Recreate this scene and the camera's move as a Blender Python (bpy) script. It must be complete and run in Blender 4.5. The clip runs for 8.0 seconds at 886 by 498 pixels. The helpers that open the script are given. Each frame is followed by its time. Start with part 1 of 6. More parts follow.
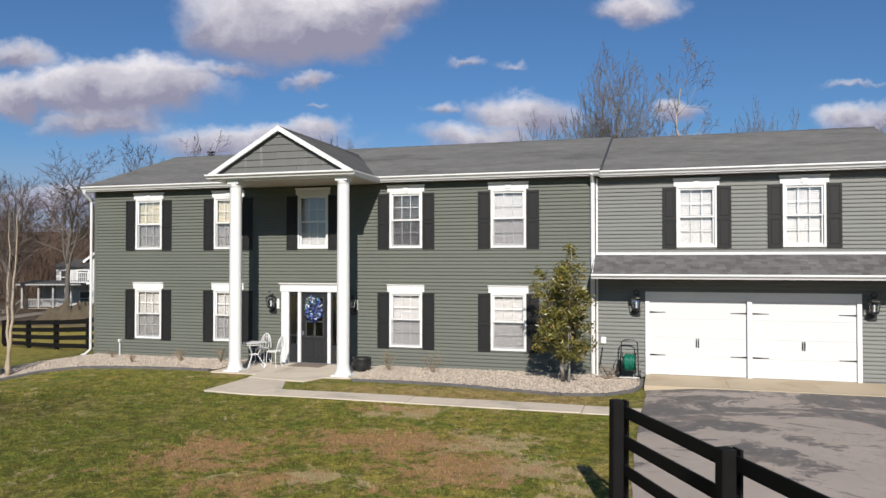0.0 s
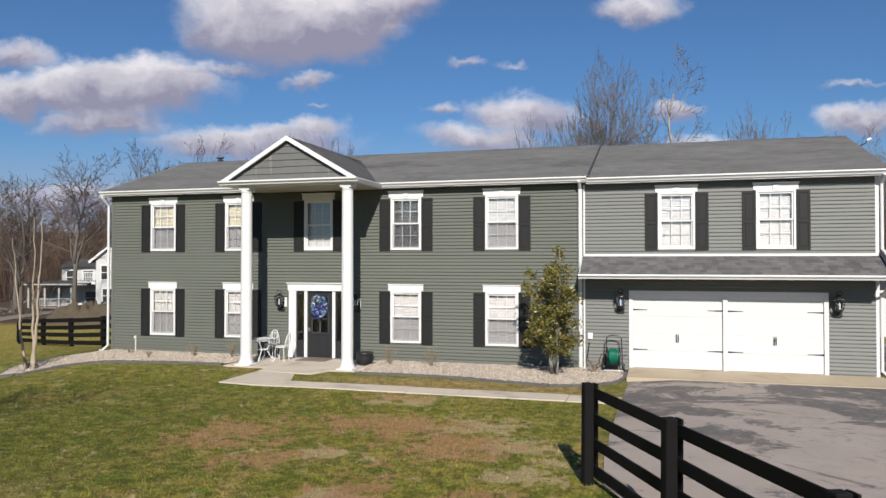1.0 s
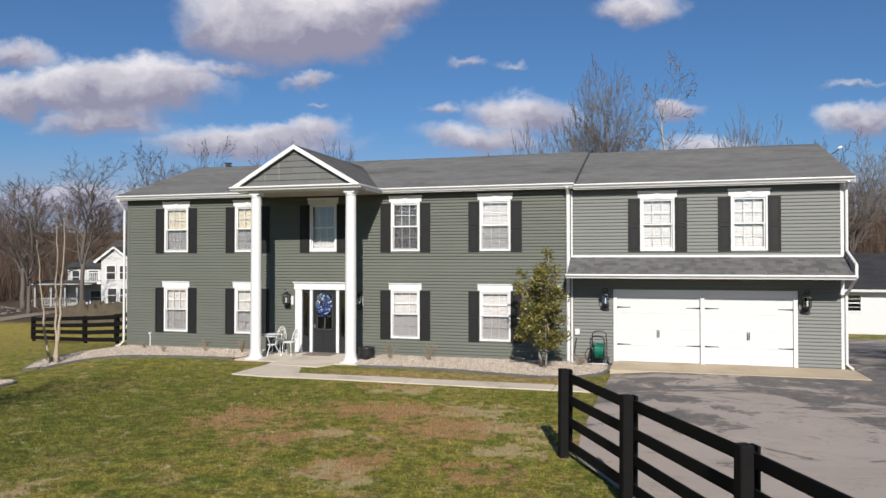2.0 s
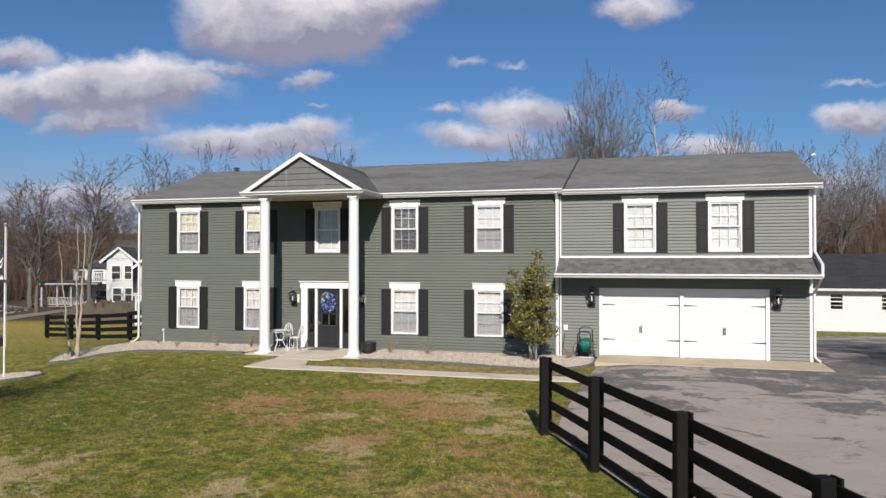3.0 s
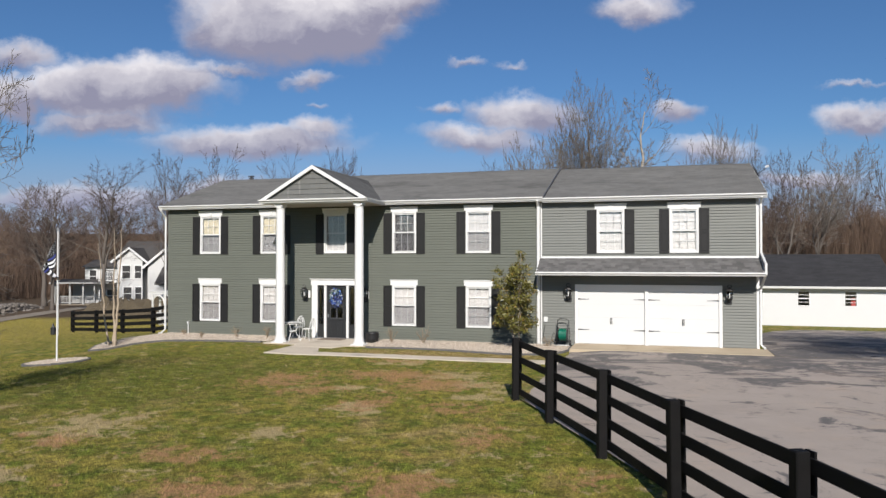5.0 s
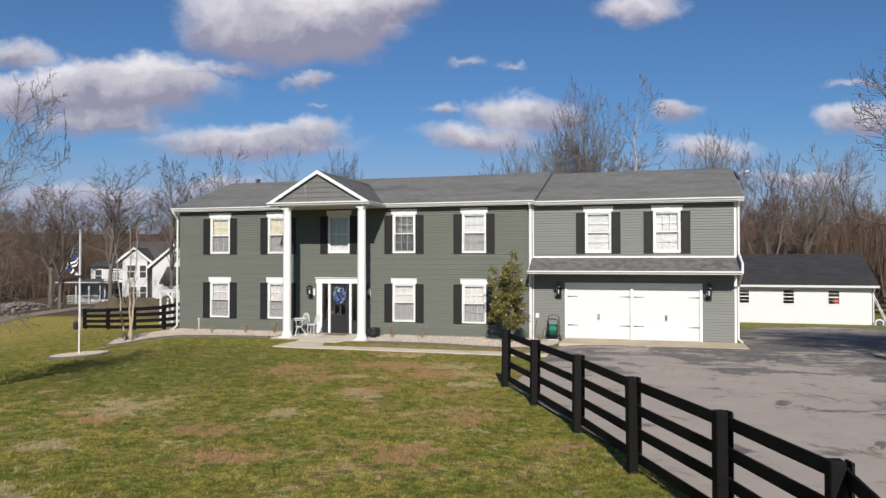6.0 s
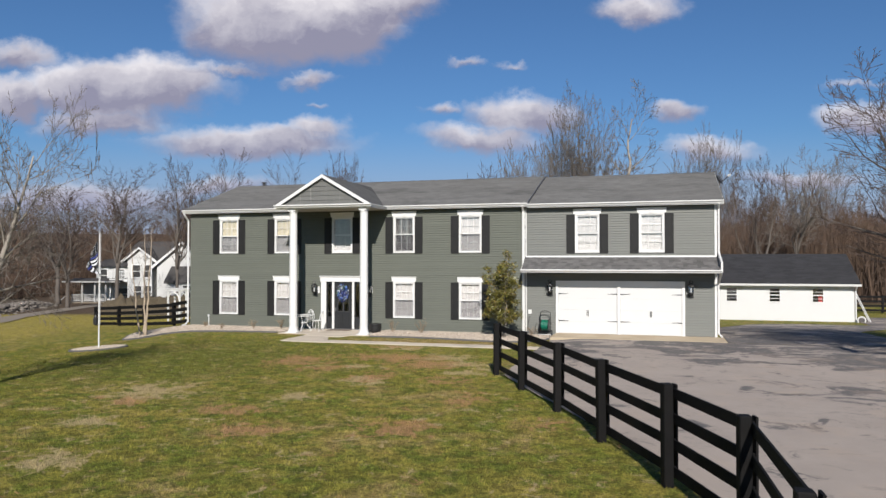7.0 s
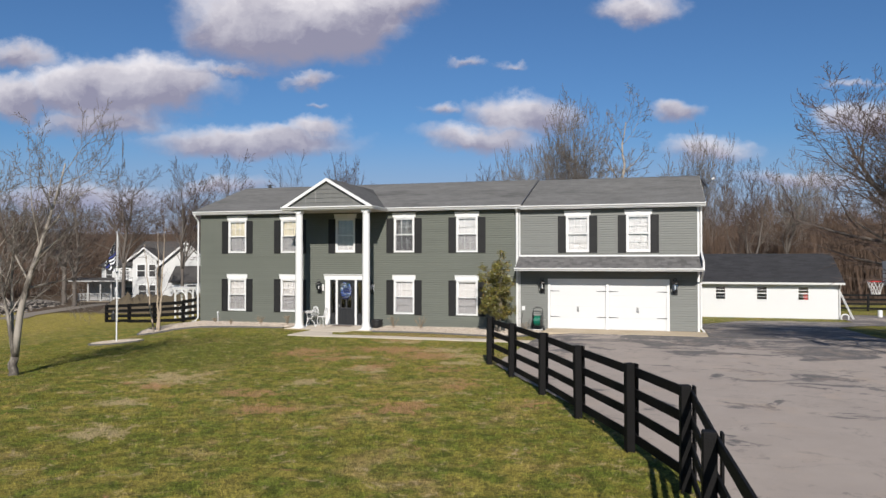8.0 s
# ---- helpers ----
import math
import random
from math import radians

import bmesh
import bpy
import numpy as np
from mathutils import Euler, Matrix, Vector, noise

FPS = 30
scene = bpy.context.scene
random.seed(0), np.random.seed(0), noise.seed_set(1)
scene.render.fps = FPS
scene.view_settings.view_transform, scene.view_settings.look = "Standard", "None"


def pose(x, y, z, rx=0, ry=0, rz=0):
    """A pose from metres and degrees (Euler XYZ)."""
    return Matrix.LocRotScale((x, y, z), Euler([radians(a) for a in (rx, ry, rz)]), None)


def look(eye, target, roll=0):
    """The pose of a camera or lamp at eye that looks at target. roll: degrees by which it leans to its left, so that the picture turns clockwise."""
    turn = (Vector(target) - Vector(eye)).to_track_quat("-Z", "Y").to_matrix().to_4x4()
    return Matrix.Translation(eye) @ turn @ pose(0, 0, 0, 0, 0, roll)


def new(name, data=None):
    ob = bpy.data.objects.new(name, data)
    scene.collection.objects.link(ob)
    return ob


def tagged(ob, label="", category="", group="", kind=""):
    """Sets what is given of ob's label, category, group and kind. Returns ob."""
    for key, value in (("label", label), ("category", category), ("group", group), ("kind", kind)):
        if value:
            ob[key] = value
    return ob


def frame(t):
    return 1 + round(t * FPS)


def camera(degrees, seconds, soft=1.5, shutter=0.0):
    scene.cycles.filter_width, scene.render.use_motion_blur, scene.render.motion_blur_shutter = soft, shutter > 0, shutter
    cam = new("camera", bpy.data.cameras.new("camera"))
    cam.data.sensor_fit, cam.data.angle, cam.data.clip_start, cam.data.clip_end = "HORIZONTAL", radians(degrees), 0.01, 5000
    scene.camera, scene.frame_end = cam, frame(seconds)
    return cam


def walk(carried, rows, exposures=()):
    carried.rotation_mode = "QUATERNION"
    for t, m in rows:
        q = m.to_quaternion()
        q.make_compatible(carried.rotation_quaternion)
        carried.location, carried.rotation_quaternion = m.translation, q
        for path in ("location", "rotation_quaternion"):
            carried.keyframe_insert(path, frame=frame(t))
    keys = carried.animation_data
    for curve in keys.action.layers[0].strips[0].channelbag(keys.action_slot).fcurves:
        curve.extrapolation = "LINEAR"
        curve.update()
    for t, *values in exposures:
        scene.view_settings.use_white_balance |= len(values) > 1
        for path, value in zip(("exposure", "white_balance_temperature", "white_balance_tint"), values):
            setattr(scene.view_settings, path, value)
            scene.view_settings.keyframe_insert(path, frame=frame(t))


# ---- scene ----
cam = camera(62.0, 8.0, soft=1.5)
AHEAD = (-0.28188, 0.95930, 0.01677)  # the camera keeps its heading while it glides back
PATH = [
    (0, (0.350, -20.198, 2.996)),
    (0.5, (0.572, -20.866, 3.010)),
    (1, (0.819, -21.543, 3.025)),
    (1.5, (1.073, -22.241, 3.037)),
    (3, (1.869, -24.434, 3.058)),
    (3.5, (2.144, -25.194, 3.060)),
    (4, (2.422, -25.965, 3.060)),
    (4.5, (2.702, -26.746, 3.057)),
    (6, (3.554, -29.134, 3.031)),
    (6.5, (3.839, -29.939, 3.017)),
    (7, (4.123, -30.746, 3.000)),
    (7.5, (4.405, -31.554, 2.980)),
    (8, (4.686, -32.360, 2.957)),
]
walk(cam, [(t, look(eye, Vector(eye) + Vector(AHEAD))) for t, eye in PATH], exposures=[(0, 0.48), (8, 0.48)])

# ---- light: low spring sun from the front right, blue sky with fair-weather clouds ----
SUN_EL, SUN_AZ = radians(32.5), math.atan2(0.30, -1.0)
sun = new("sun", bpy.data.lights.new("sun", "SUN"))
sun.data.energy, sun.data.angle, sun.data.color = 5.0, radians(0.55), (1.0, 0.95, 0.885)
sun_way = Vector((math.sin(SUN_AZ) * math.cos(SUN_EL), math.cos(SUN_AZ) * math.cos(SUN_EL), math.sin(SUN_EL)))
sun.matrix_world = look(sun_way * 60, (0, 0, 0))

world = bpy.data.worlds.new("sky")
scene.world = world
world.use_nodes = True


class Nodes:
    """Short-hand for node trees."""

    def __init__(self, tree):
        self.tree = tree

    def add(self, kind, **inputs):
        n = self.tree.nodes.new(kind)
        for key, value in inputs.items():
            self.put(n.inputs[int(key[1:])] if key[0] == "i" and key[1:].isdigit() else n.inputs[key.replace("_", " ")], value)
        return n

    def put(self, socket, value):
        if isinstance(value, bpy.types.NodeSocket):
            self.tree.links.new(value, socket)
        else:
            socket.default_value = value

    def math(self, op, a, b=0.0, c=0.0, clamp=False):
        n = self.add("ShaderNodeMath", i0=a, i1=b, i2=c)
        n.operation, n.use_clamp = op, clamp
        return n.outputs[0]

    def vec(self, op, a, b=(0, 0, 0)):
        n = self.add("ShaderNodeVectorMath", i0=a, i1=b)
        n.operation = op
        return n.outputs["Value"] if op in ("LENGTH", "DOT_PRODUCT") else n.outputs[0]

    def mix(self, fac, a, b, blend="MIX"):
        n = self.add("ShaderNodeMix")
        n.data_type, n.blend_type = "RGBA", blend
        self.put(n.inputs[0], fac), self.put(n.inputs[6], a), self.put(n.inputs[7], b)
        return n.outputs[2]

    def noise(self, vector, scale, detail=4.0, rough=0.55, distort=0.0):
        return self.add("ShaderNodeTexNoise", Vector=vector, Scale=scale, Detail=detail, Roughness=rough, Distortion=distort).outputs[0]

    def ramp(self, value, lo, hi, a=0.0, b=1.0):
        n = self.add("ShaderNodeMapRange", i0=value, i1=lo, i2=hi, i3=a, i4=b)
        n.interpolation_type = "SMOOTHSTEP"
        return n.outputs[0]


def build_sky():
    k = Nodes(world.node_tree)
    k.tree.nodes.clear()
    tc = k.add("ShaderNodeTexCoord").outputs["Generated"]
    sky = k.add("ShaderNodeTexSky")
    sky.sky_type, sky.sun_disc, sky.sun_elevation, sky.sun_rotation = "NISHITA", False, SUN_EL, SUN_AZ
    sky.air_density, sky.dust_density, sky.ozone_density = 1.0, 0.7, 2.2
    # tangent-plane coordinates round the direction in which the house stands
    ahead, right = Vector((-0.2819, 0.9594, 0)).normalized(), Vector((0.9594, 0.2819, 0)).normalized()
    depth = k.math("MAXIMUM", k.vec("DOT_PRODUCT", tc, ahead), 0.02)
    u = k.math("DIVIDE", k.vec("DOT_PRODUCT", tc, right), depth)
    v = k.math("DIVIDE", k.vec("DOT_PRODUCT", tc, (0, 0, 1)), depth)
    flat = k.add("ShaderNodeCombineXYZ", X=u, Y=v).outputs[0]
    puff = k.add("ShaderNodeTexNoise", Vector=k.vec("MULTIPLY", flat, (1.0, 1.5, 1.0)), Scale=9.0, Detail=7.0, Roughness=0.58).outputs["Color"]
    wisp = k.vec("MULTIPLY", k.vec("SUBTRACT", puff, (0.5, 0.5, 0.5)), (0.11, 0.065, 0))
    fine = k.add("ShaderNodeTexNoise", Vector=flat, Scale=38.0, Detail=5.0, Roughness=0.6).outputs["Color"]
    wisp = k.vec("ADD", wisp, k.vec("MULTIPLY", k.vec("SUBTRACT", fine, (0.5, 0.5, 0.5)), (0.03, 0.02, 0)))
    bent = k.vec("ADD", flat, wisp)
    # cloud banks: middle and half size, seen from the lawn
    banks = [(-0.233, 0.323, 0.099, 0.045), (-0.141, 0.333, 0.071, 0.044), (-0.072, 0.353, 0.060, 0.022), (-0.444, 0.240, 0.111, 0.035), (-0.467, 0.192, 0.079, 0.017), (-0.578, 0.286, 0.045, 0.016),
             (-0.586, 0.228, 0.042, 0.026), (-0.264, 0.165, 0.116, 0.020), (-0.172, 0.182, 0.044, 0.015), (-0.176, 0.251, 0.032, 0.009), (-0.294, 0.261, 0.060, 0.007), (0.001, 0.212, 0.027, 0.009),
             (0.112, 0.202, 0.060, 0.023), (0.054, 0.167, 0.071, 0.017), (0.030, 0.264, 0.021, 0.005), (0.089, 0.264, 0.018, 0.005), (0.273, 0.346, 0.054, 0.016), (0.315, 0.204, 0.031, 0.015),
             (0.361, 0.146, 0.054, 0.014), (0.553, 0.238, 0.034, 0.004), (0.572, 0.192, 0.048, 0.016), (-0.168, 0.215, 0.013, 0.004), (-0.501, 0.085, 0.134, 0.016), (-0.302, 0.098, 0.078, 0.010),
             (0.487, 0.111, 0.078, 0.012)]
    most, lift = 0.0, 0.0
    for x, y, rx, ry in banks:
        p = k.vec("MULTIPLY", k.vec("SUBTRACT", bent, (x, y, 0)), (0.82 / rx, 0.82 / ry, 0))
        m = k.math("MULTIPLY", k.math("SUBTRACT", 1.3, k.vec("LENGTH", p)), min(1.0, 0.2 + 24 * ry))
        pos = k.math("MAXIMUM", m, 0.0)
        ly = k.add("ShaderNodeSeparateXYZ", Vector=p).outputs[1]
        lift = k.math("MULTIPLY_ADD", pos, ly, lift)
        most = k.math("MAXIMUM", most, m)
    thick = k.ramp(most, 0.0, 0.55)
    high = k.math("DIVIDE", lift, k.math("MAXIMUM", most, 0.08))
    tone = k.math("ADD", k.math("MULTIPLY_ADD", high, 0.55, 0.42), k.math("MULTIPLY", k.math("SUBTRACT", k.noise(bent, 16.0, 5), 0.5), 1.3))
    tone = k.math("ADD", tone, k.math("MULTIPLY", k.ramp(most, 0.0, 0.7), -0.15), clamp=True)
    cloud = k.mix(tone, (0.222, 0.212, 0.280, 1), (0.68, 0.65, 0.665, 1))
    base = k.mix(1.0, sky.outputs[0], (0.0296, 0.0449, 0.0620, 1), "MULTIPLY")
    colour = k.mix(k.math("MULTIPLY", thick, 0.93), base, cloud)
    # pale haze low over the horizon
    colour = k.mix(k.ramp(v, 0.03, 0.19, 0.75, 0.0), colour, (0.255, 0.275, 0.385, 1))
    back = k.add("ShaderNodeBackground", Color=colour, Strength=1.0)
    k.add("ShaderNodeOutputWorld", Surface=back.outputs[0])


build_sky()


# ---- materials ----
def mat(name, col, rough=0.6, var=0.15, scale=1.5, fine=45.0, bump=0.15, metal=0.0, rnd=0.0, island=0.0, stretch=(1, 1, 1), spec=0.5, stain=None):
    """A surface with two scales of tone, fine relief, and optional stains of a second colour."""
    m = bpy.data.materials.new(name)
    m.use_nodes = True
    k = Nodes(m.node_tree)
    k.tree.nodes.clear()
    geo = k.add("ShaderNodeNewGeometry")
    at = k.vec("MULTIPLY", geo.outputs["Position"], stretch)
    big, small = k.noise(at, scale, 5), k.noise(at, fine, 3, 0.7)
    tone = k.math("ADD", k.math("MULTIPLY_ADD", big, 1.2 * var, 1 - 0.6 * var - 0.4 * var), k.math("MULTIPLY", small, 0.8 * var))
    if rnd:
        tone = k.math("ADD", tone, k.math("MULTIPLY_ADD", k.add("ShaderNodeObjectInfo").outputs["Random"], rnd, -rnd / 2))
    if island:
        tone = k.math("ADD", tone, k.math("MULTIPLY_ADD", geo.outputs["Random Per Island"], island, -island / 2))
    base = (*col, 1)
    if stain:
        mask = k.ramp(k.noise(at, stain[1], 6, 0.6, 0.4), stain[2], stain[3])
        base = k.mix(mask, base, (*stain[0], 1))
    colour = k.add("ShaderNodeHueSaturation", Value=tone, Color=base).outputs[0]
    b = k.add("ShaderNodeBump", Strength=bump, Distance=0.01, Height=small)
    p = k.add("ShaderNodeBsdfPrincipled", Base_Color=colour, Roughness=k.math("MULTIPLY_ADD", small, 0.16, rough - 0.08), Metallic=metal, Normal=b.outputs[0])
    p.inputs["Specular IOR Level"].default_value = spec
    k.add("ShaderNodeOutputMaterial", Surface=p.outputs[0])
    return m


def clear_mat(name, tint, through_part, gloss=0.03):
    """Thin glass or mesh: part of the light goes through, Fresnel gives the gloss."""
    m = bpy.data.materials.new(name)
    m.use_nodes = True
    k = Nodes(m.node_tree)
    k.tree.nodes.clear()
    if gloss is None:
        a, b = k.add("ShaderNodeBsdfTransparent"), k.add("ShaderNodeBsdfDiffuse", Color=(*tint, 1))
        s = k.add("ShaderNodeMixShader", Fac=1 - through_part, i1=a.outputs[0], i2=b.outputs[0])
    else:
        a, b = k.add("ShaderNodeBsdfTransparent", Color=(*tint, 1)), k.add("ShaderNodeBsdfGlossy", Roughness=gloss)
        f = k.add("ShaderNodeFresnel", IOR=1.5)
        s = k.add("ShaderNodeMixShader", Fac=k.math("MULTIPLY", f.outputs[0], 1.8, clamp=True), i1=a.outputs[0], i2=b.outputs[0])
    k.add("ShaderNodeOutputMaterial", Surface=s.outputs[0])
    return m


def lawn_colour(k, at):
    """Winter lawn: green, olive and straw, with bare reddish patches."""
    green = k.mix(k.ramp(k.noise(at, 0.35, 4), 0.35, 0.65), (0.182, 0.168, 0.028, 1), (0.242, 0.200, 0.044, 1))
    green = k.mix(k.ramp(k.noise(at, 1.7, 5, 0.6), 0.42, 0.62), green, (0.120, 0.140, 0.020, 1))
    straw = k.ramp(k.noise(k.vec("ADD", at, (7, 3, 0)), 0.55, 8, 0.68, 0.5), 0.53, 0.68)
    # worn places: bare reddish earth, and straw-pale dead turf, each (x, y, half sizes)
    worn = [(-3.2, -18.7, 0.8, 0.8), (-6.9, -10.0, 0.9, 1.1), (-0.6, -17.8, 0.9, 0.8), (2.0, -16.7, 0.45, 0.6), (-4.1, -8.1, 1.2, 0.9), (-3.4, -12.1, 0.7, 0.9), (-2.5, -9.6, 0.8, 0.9), (-4.9, -5.5, 1.3, 0.45),
            (-5.2, -11.3, 0.7, 0.6), (-1.2, -12.4, 0.8, 0.7), (-4.5, -17.2, 1.0, 0.6), (-7.2, -16.9, 0.8, 0.5), (0.1, -14.6, 0.6, 0.8)]
    dead = [(-7.5, -15.8, 1.1, 1.1), (-6.5, -19.0, 0.5, 0.5), (-3.3, -12.9, 0.6, 0.6), (-4.4, -10.5, 0.6, 0.5), (-1.5, -9.2, 0.7, 0.6), (-4.7, -5.8, 0.9, 0.5),
            (-1.0, -10.8, 0.6, 0.7), (-4.0, -15.4, 0.5, 0.6), (-2.4, -8.0, 0.9, 0.8), (-5.0, -21.5, 0.6, 0.6)]

    def places(spots):
        most = -1.0
        for x, y, rx, ry in spots:
            far = k.vec("LENGTH", k.vec("MULTIPLY", k.vec("SUBTRACT", at, (x, y, 0)), (1 / rx, 1 / ry, 0)))
            most = k.math("MAXIMUM", most, k.math("SUBTRACT", 1.0, k.math("MULTIPLY", far, 0.62)))
        return k.math("MAXIMUM", most, 0.0)

    thin = k.math("MULTIPLY_ADD", places(worn), 0.19, -0.03)
    broad = k.ramp(k.vec("LENGTH", k.vec("MULTIPLY", k.vec("SUBTRACT", at, (-4.4, -9.2, 0)), (0.26, 0.5, 0))), 0.4, 1.2, 0.075, 0.0)
    thin = k.math("ADD", thin, broad)
    pale = k.math("MULTIPLY_ADD", places(dead), 0.19, -0.015)
    strip = k.ramp(k.vec("LENGTH", k.vec("MULTIPLY", k.vec("SUBTRACT", at, (-4.0, -3.55, 0)), (0.22, 1.1, 0))), 0.6, 1.15, 1.0, 0.0)
    straw = k.math("MAXIMUM", straw, k.math("MULTIPLY", strip, k.ramp(k.noise(at, 1.6, 6, 0.7), 0.3, 0.55)))
    green = k.mix(k.math("MULTIPLY", straw, 0.75), green, (0.334, 0.233, 0.101, 1))
    # greener, darker turf on the west half, tree shade painted into its colour
    shaded_turf = k.ramp(k.vec("LENGTH", k.vec("MULTIPLY", k.vec("SUBTRACT", at, (-10.5, -10.0, 0)), (0.17, 0.13, 0))), 0.35, 1.1, 0.5, 0.0)
    green = k.mix(shaded_turf, green, (0.098, 0.112, 0.019, 1))
    # drier meadow grass west of the flagpole
    west = k.ramp(k.math("ADD", k.add("ShaderNodeSeparateXYZ", Vector=at).outputs[0], k.math("MULTIPLY", k.noise(at, 0.3, 4), 6)), -24.0, -15.5, 0.8, 0.0)
    green = k.mix(west, green, (0.33, 0.262, 0.056, 1))
    tuft = k.math("MULTIPLY", k.ramp(k.noise(at, 4.5, 7, 0.75, 0.5), 0.40, 0.60, 0.60, 1.26), k.ramp(k.noise(at, 17.0, 4, 0.75), 0.36, 0.64, 0.60, 1.34))
    green = k.add("ShaderNodeHueSaturation", Value=tuft, Color=green).outputs[0]
    wisps = k.ramp(k.math("ADD", k.noise(k.vec("ADD", at, (3, 17, 0)), 2.1, 8, 0.75, 0.8), pale), 0.55, 0.62)
    green = k.mix(k.math("MULTIPLY", wisps, 0.8), green, (0.396, 0.304, 0.167, 1))
    bare = k.ramp(k.math("ADD", k.noise(k.vec("ADD", at, (31, 12, 0)), 1.9, 9, 0.76, 0.9), thin), 0.56, 0.63)
    soil = k.mix(k.noise(at, 2.4, 6, 0.7), (0.33, 0.160, 0.078, 1), (0.385, 0.232, 0.128, 1))
    fray = k.ramp(k.noise(at, 9.0, 6, 0.75, 0.4), 0.38, 0.58, 0.3, 0.95)
    return k.mix(k.math("MULTIPLY", bare, fray), green, soil)


def lawn_mat(name, island):
    m = bpy.data.materials.new(name)
    m.use_nodes = True
    k = Nodes(m.node_tree)
    k.tree.nodes.clear()
    geo = k.add("ShaderNodeNewGeometry")
    at = k.vec("MULTIPLY", geo.outputs["Position"], (1, 1, 0))
    col = lawn_colour(k, at)
    if island:
        tone = k.math("MULTIPLY_ADD", geo.outputs["Random Per Island"], 0.62, 0.52)
        col = k.add("ShaderNodeHueSaturation", Value=tone, Color=col).outputs[0]
        p = k.add("ShaderNodeBsdfPrincipled", Base_Color=col, Roughness=0.7)
    else:
        # leaf litter under the woods beyond the yard
        sep = k.add("ShaderNodeSeparateXYZ", Vector=geo.outputs["Position"])
        far = k.math("ADD", k.math("ADD", sep.outputs[1], k.math("MULTIPLY", sep.outputs[0], -0.25)), k.math("MULTIPLY", k.noise(at, 0.08, 3), 14))
        litter = k.mix(k.noise(at, 0.9, 6, 0.7), (0.0521, 0.0376, 0.025, 1), (0.118, 0.082, 0.0521, 1))
        col = k.mix(k.ramp(far, 38, 46), col, litter)
        grain = k.noise(at, 22.0, 6, 0.75)
        tone = k.math("MULTIPLY_ADD", grain, 0.9, 0.42)
        col = k.add("ShaderNodeHueSaturation", Value=tone, Color=col).outputs[0]
        b = k.add("ShaderNodeBump", Strength=0.8, Distance=0.05, Height=grain)
        p = k.add("ShaderNodeBsdfPrincipled", Base_Color=col, Roughness=0.9, Normal=b.outputs[0])
    p.inputs["Specular IOR Level"].default_value = 0.15
    k.add("ShaderNodeOutputMaterial", Surface=p.outputs[0])
    return m


def asphalt_mat():
    m = bpy.data.materials.new("weathered_asphalt")
    m.use_nodes = True
    k = Nodes(m.node_tree)
    k.tree.nodes.clear()
    at = k.vec("MULTIPLY", k.add("ShaderNodeNewGeometry").outputs["Position"], (1, 1, 0))
    slow = k.vec("MULTIPLY", at, (0.8, 1.1, 0))
    pale = k.mix(k.noise(at, 0.9, 7, 0.65), (0.222, 0.186, 0.161, 1), (0.325, 0.275, 0.236, 1))
    # worn sealcoat, left mostly near the garage, in marbled islands
    near = k.ramp(k.add("ShaderNodeSeparateXYZ", Vector=at).outputs[1], -11.0, -3.5, -0.05, 0.075)
    worn = k.ramp(k.math("ADD", k.noise(slow, 0.5, 12, 0.72, 1.0), near), 0.525, 0.57)
    flake = k.ramp(k.noise(k.vec("ADD", at, (11, 2, 0)), 2.6, 9, 0.75, 0.6), 0.33, 0.5, 0.35, 1.0)
    col = k.mix(k.math("MULTIPLY", k.math("MULTIPLY", worn, flake), 0.92), pale, (0.073, 0.0672, 0.0655, 1))
    spots = k.ramp(k.noise(k.vec("ADD", slow, (5, 9, 0)), 1.3, 10, 0.72, 0.9), 0.57, 0.65)
    col = k.mix(k.math("MULTIPLY", spots, 0.45), col, (0.088, 0.0818, 0.0792, 1))
    rust = k.ramp(k.noise(k.vec("ADD", at, (21, 5, 0)), 0.7, 8, 0.7, 0.5), 0.5, 0.68)
    col = k.mix(k.math("MULTIPLY", rust, 0.28), col, (0.352, 0.264, 0.194, 1))
    # fine wandering cracks
    crack = k.math("ABSOLUTE", k.math("SUBTRACT", k.noise(k.vec("ADD", k.vec("MULTIPLY", at, (0.5, 1, 0)), (2, 4, 0)), 0.5, 8, 0.62, 0.7), 0.5))
    col = k.mix(k.math("MULTIPLY", k.ramp(crack, 0.001, 0.003, 1, 0), 0.4), col, (0.0487, 0.0473, 0.0473, 1))
    grit = k.noise(at, 70.0, 4, 0.8)
    col = k.add("ShaderNodeHueSaturation", Value=k.math("MULTIPLY_ADD", grit, 0.5, 0.75), Color=col).outputs[0]
    b = k.add("ShaderNodeBump", Strength=0.35, Distance=0.01, Height=grit)
    p = k.add("ShaderNodeBsdfPrincipled", Base_Color=col, Roughness=0.85, Normal=b.outputs[0])
    k.add("ShaderNodeOutputMaterial", Surface=p.outputs[0])
    return m


SIDING = mat("sage_grey_vinyl", (0.098, 0.1035, 0.0865), 0.6, 0.10, 0.8, 60, 0.08, rnd=0.05, spec=0.2)
SIDING_GREY = mat("grey_green_vinyl", (0.143, 0.146, 0.135), 0.6, 0.08, 0.8, 60, 0.08, rnd=0.05, spec=0.2)
# soffit white darkened to beige-brown, so its shade is in the colour
SOFFIT = mat("shade_toned_soffit_vinyl", (0.405, 0.365, 0.317), 0.6, 0.1)
SHEATH = mat("dark_sheathing", (0.0348, 0.0383, 0.0348), 0.8)
WHITE = mat("white_trim_paint", (0.559, 0.554, 0.543), 0.45, 0.05, 1.2, 30, 0.05)
DOOR_WHITE = mat("white_door_enamel", (0.497, 0.495, 0.491), 0.4, 0.04, 1.2, 30, 0.04)
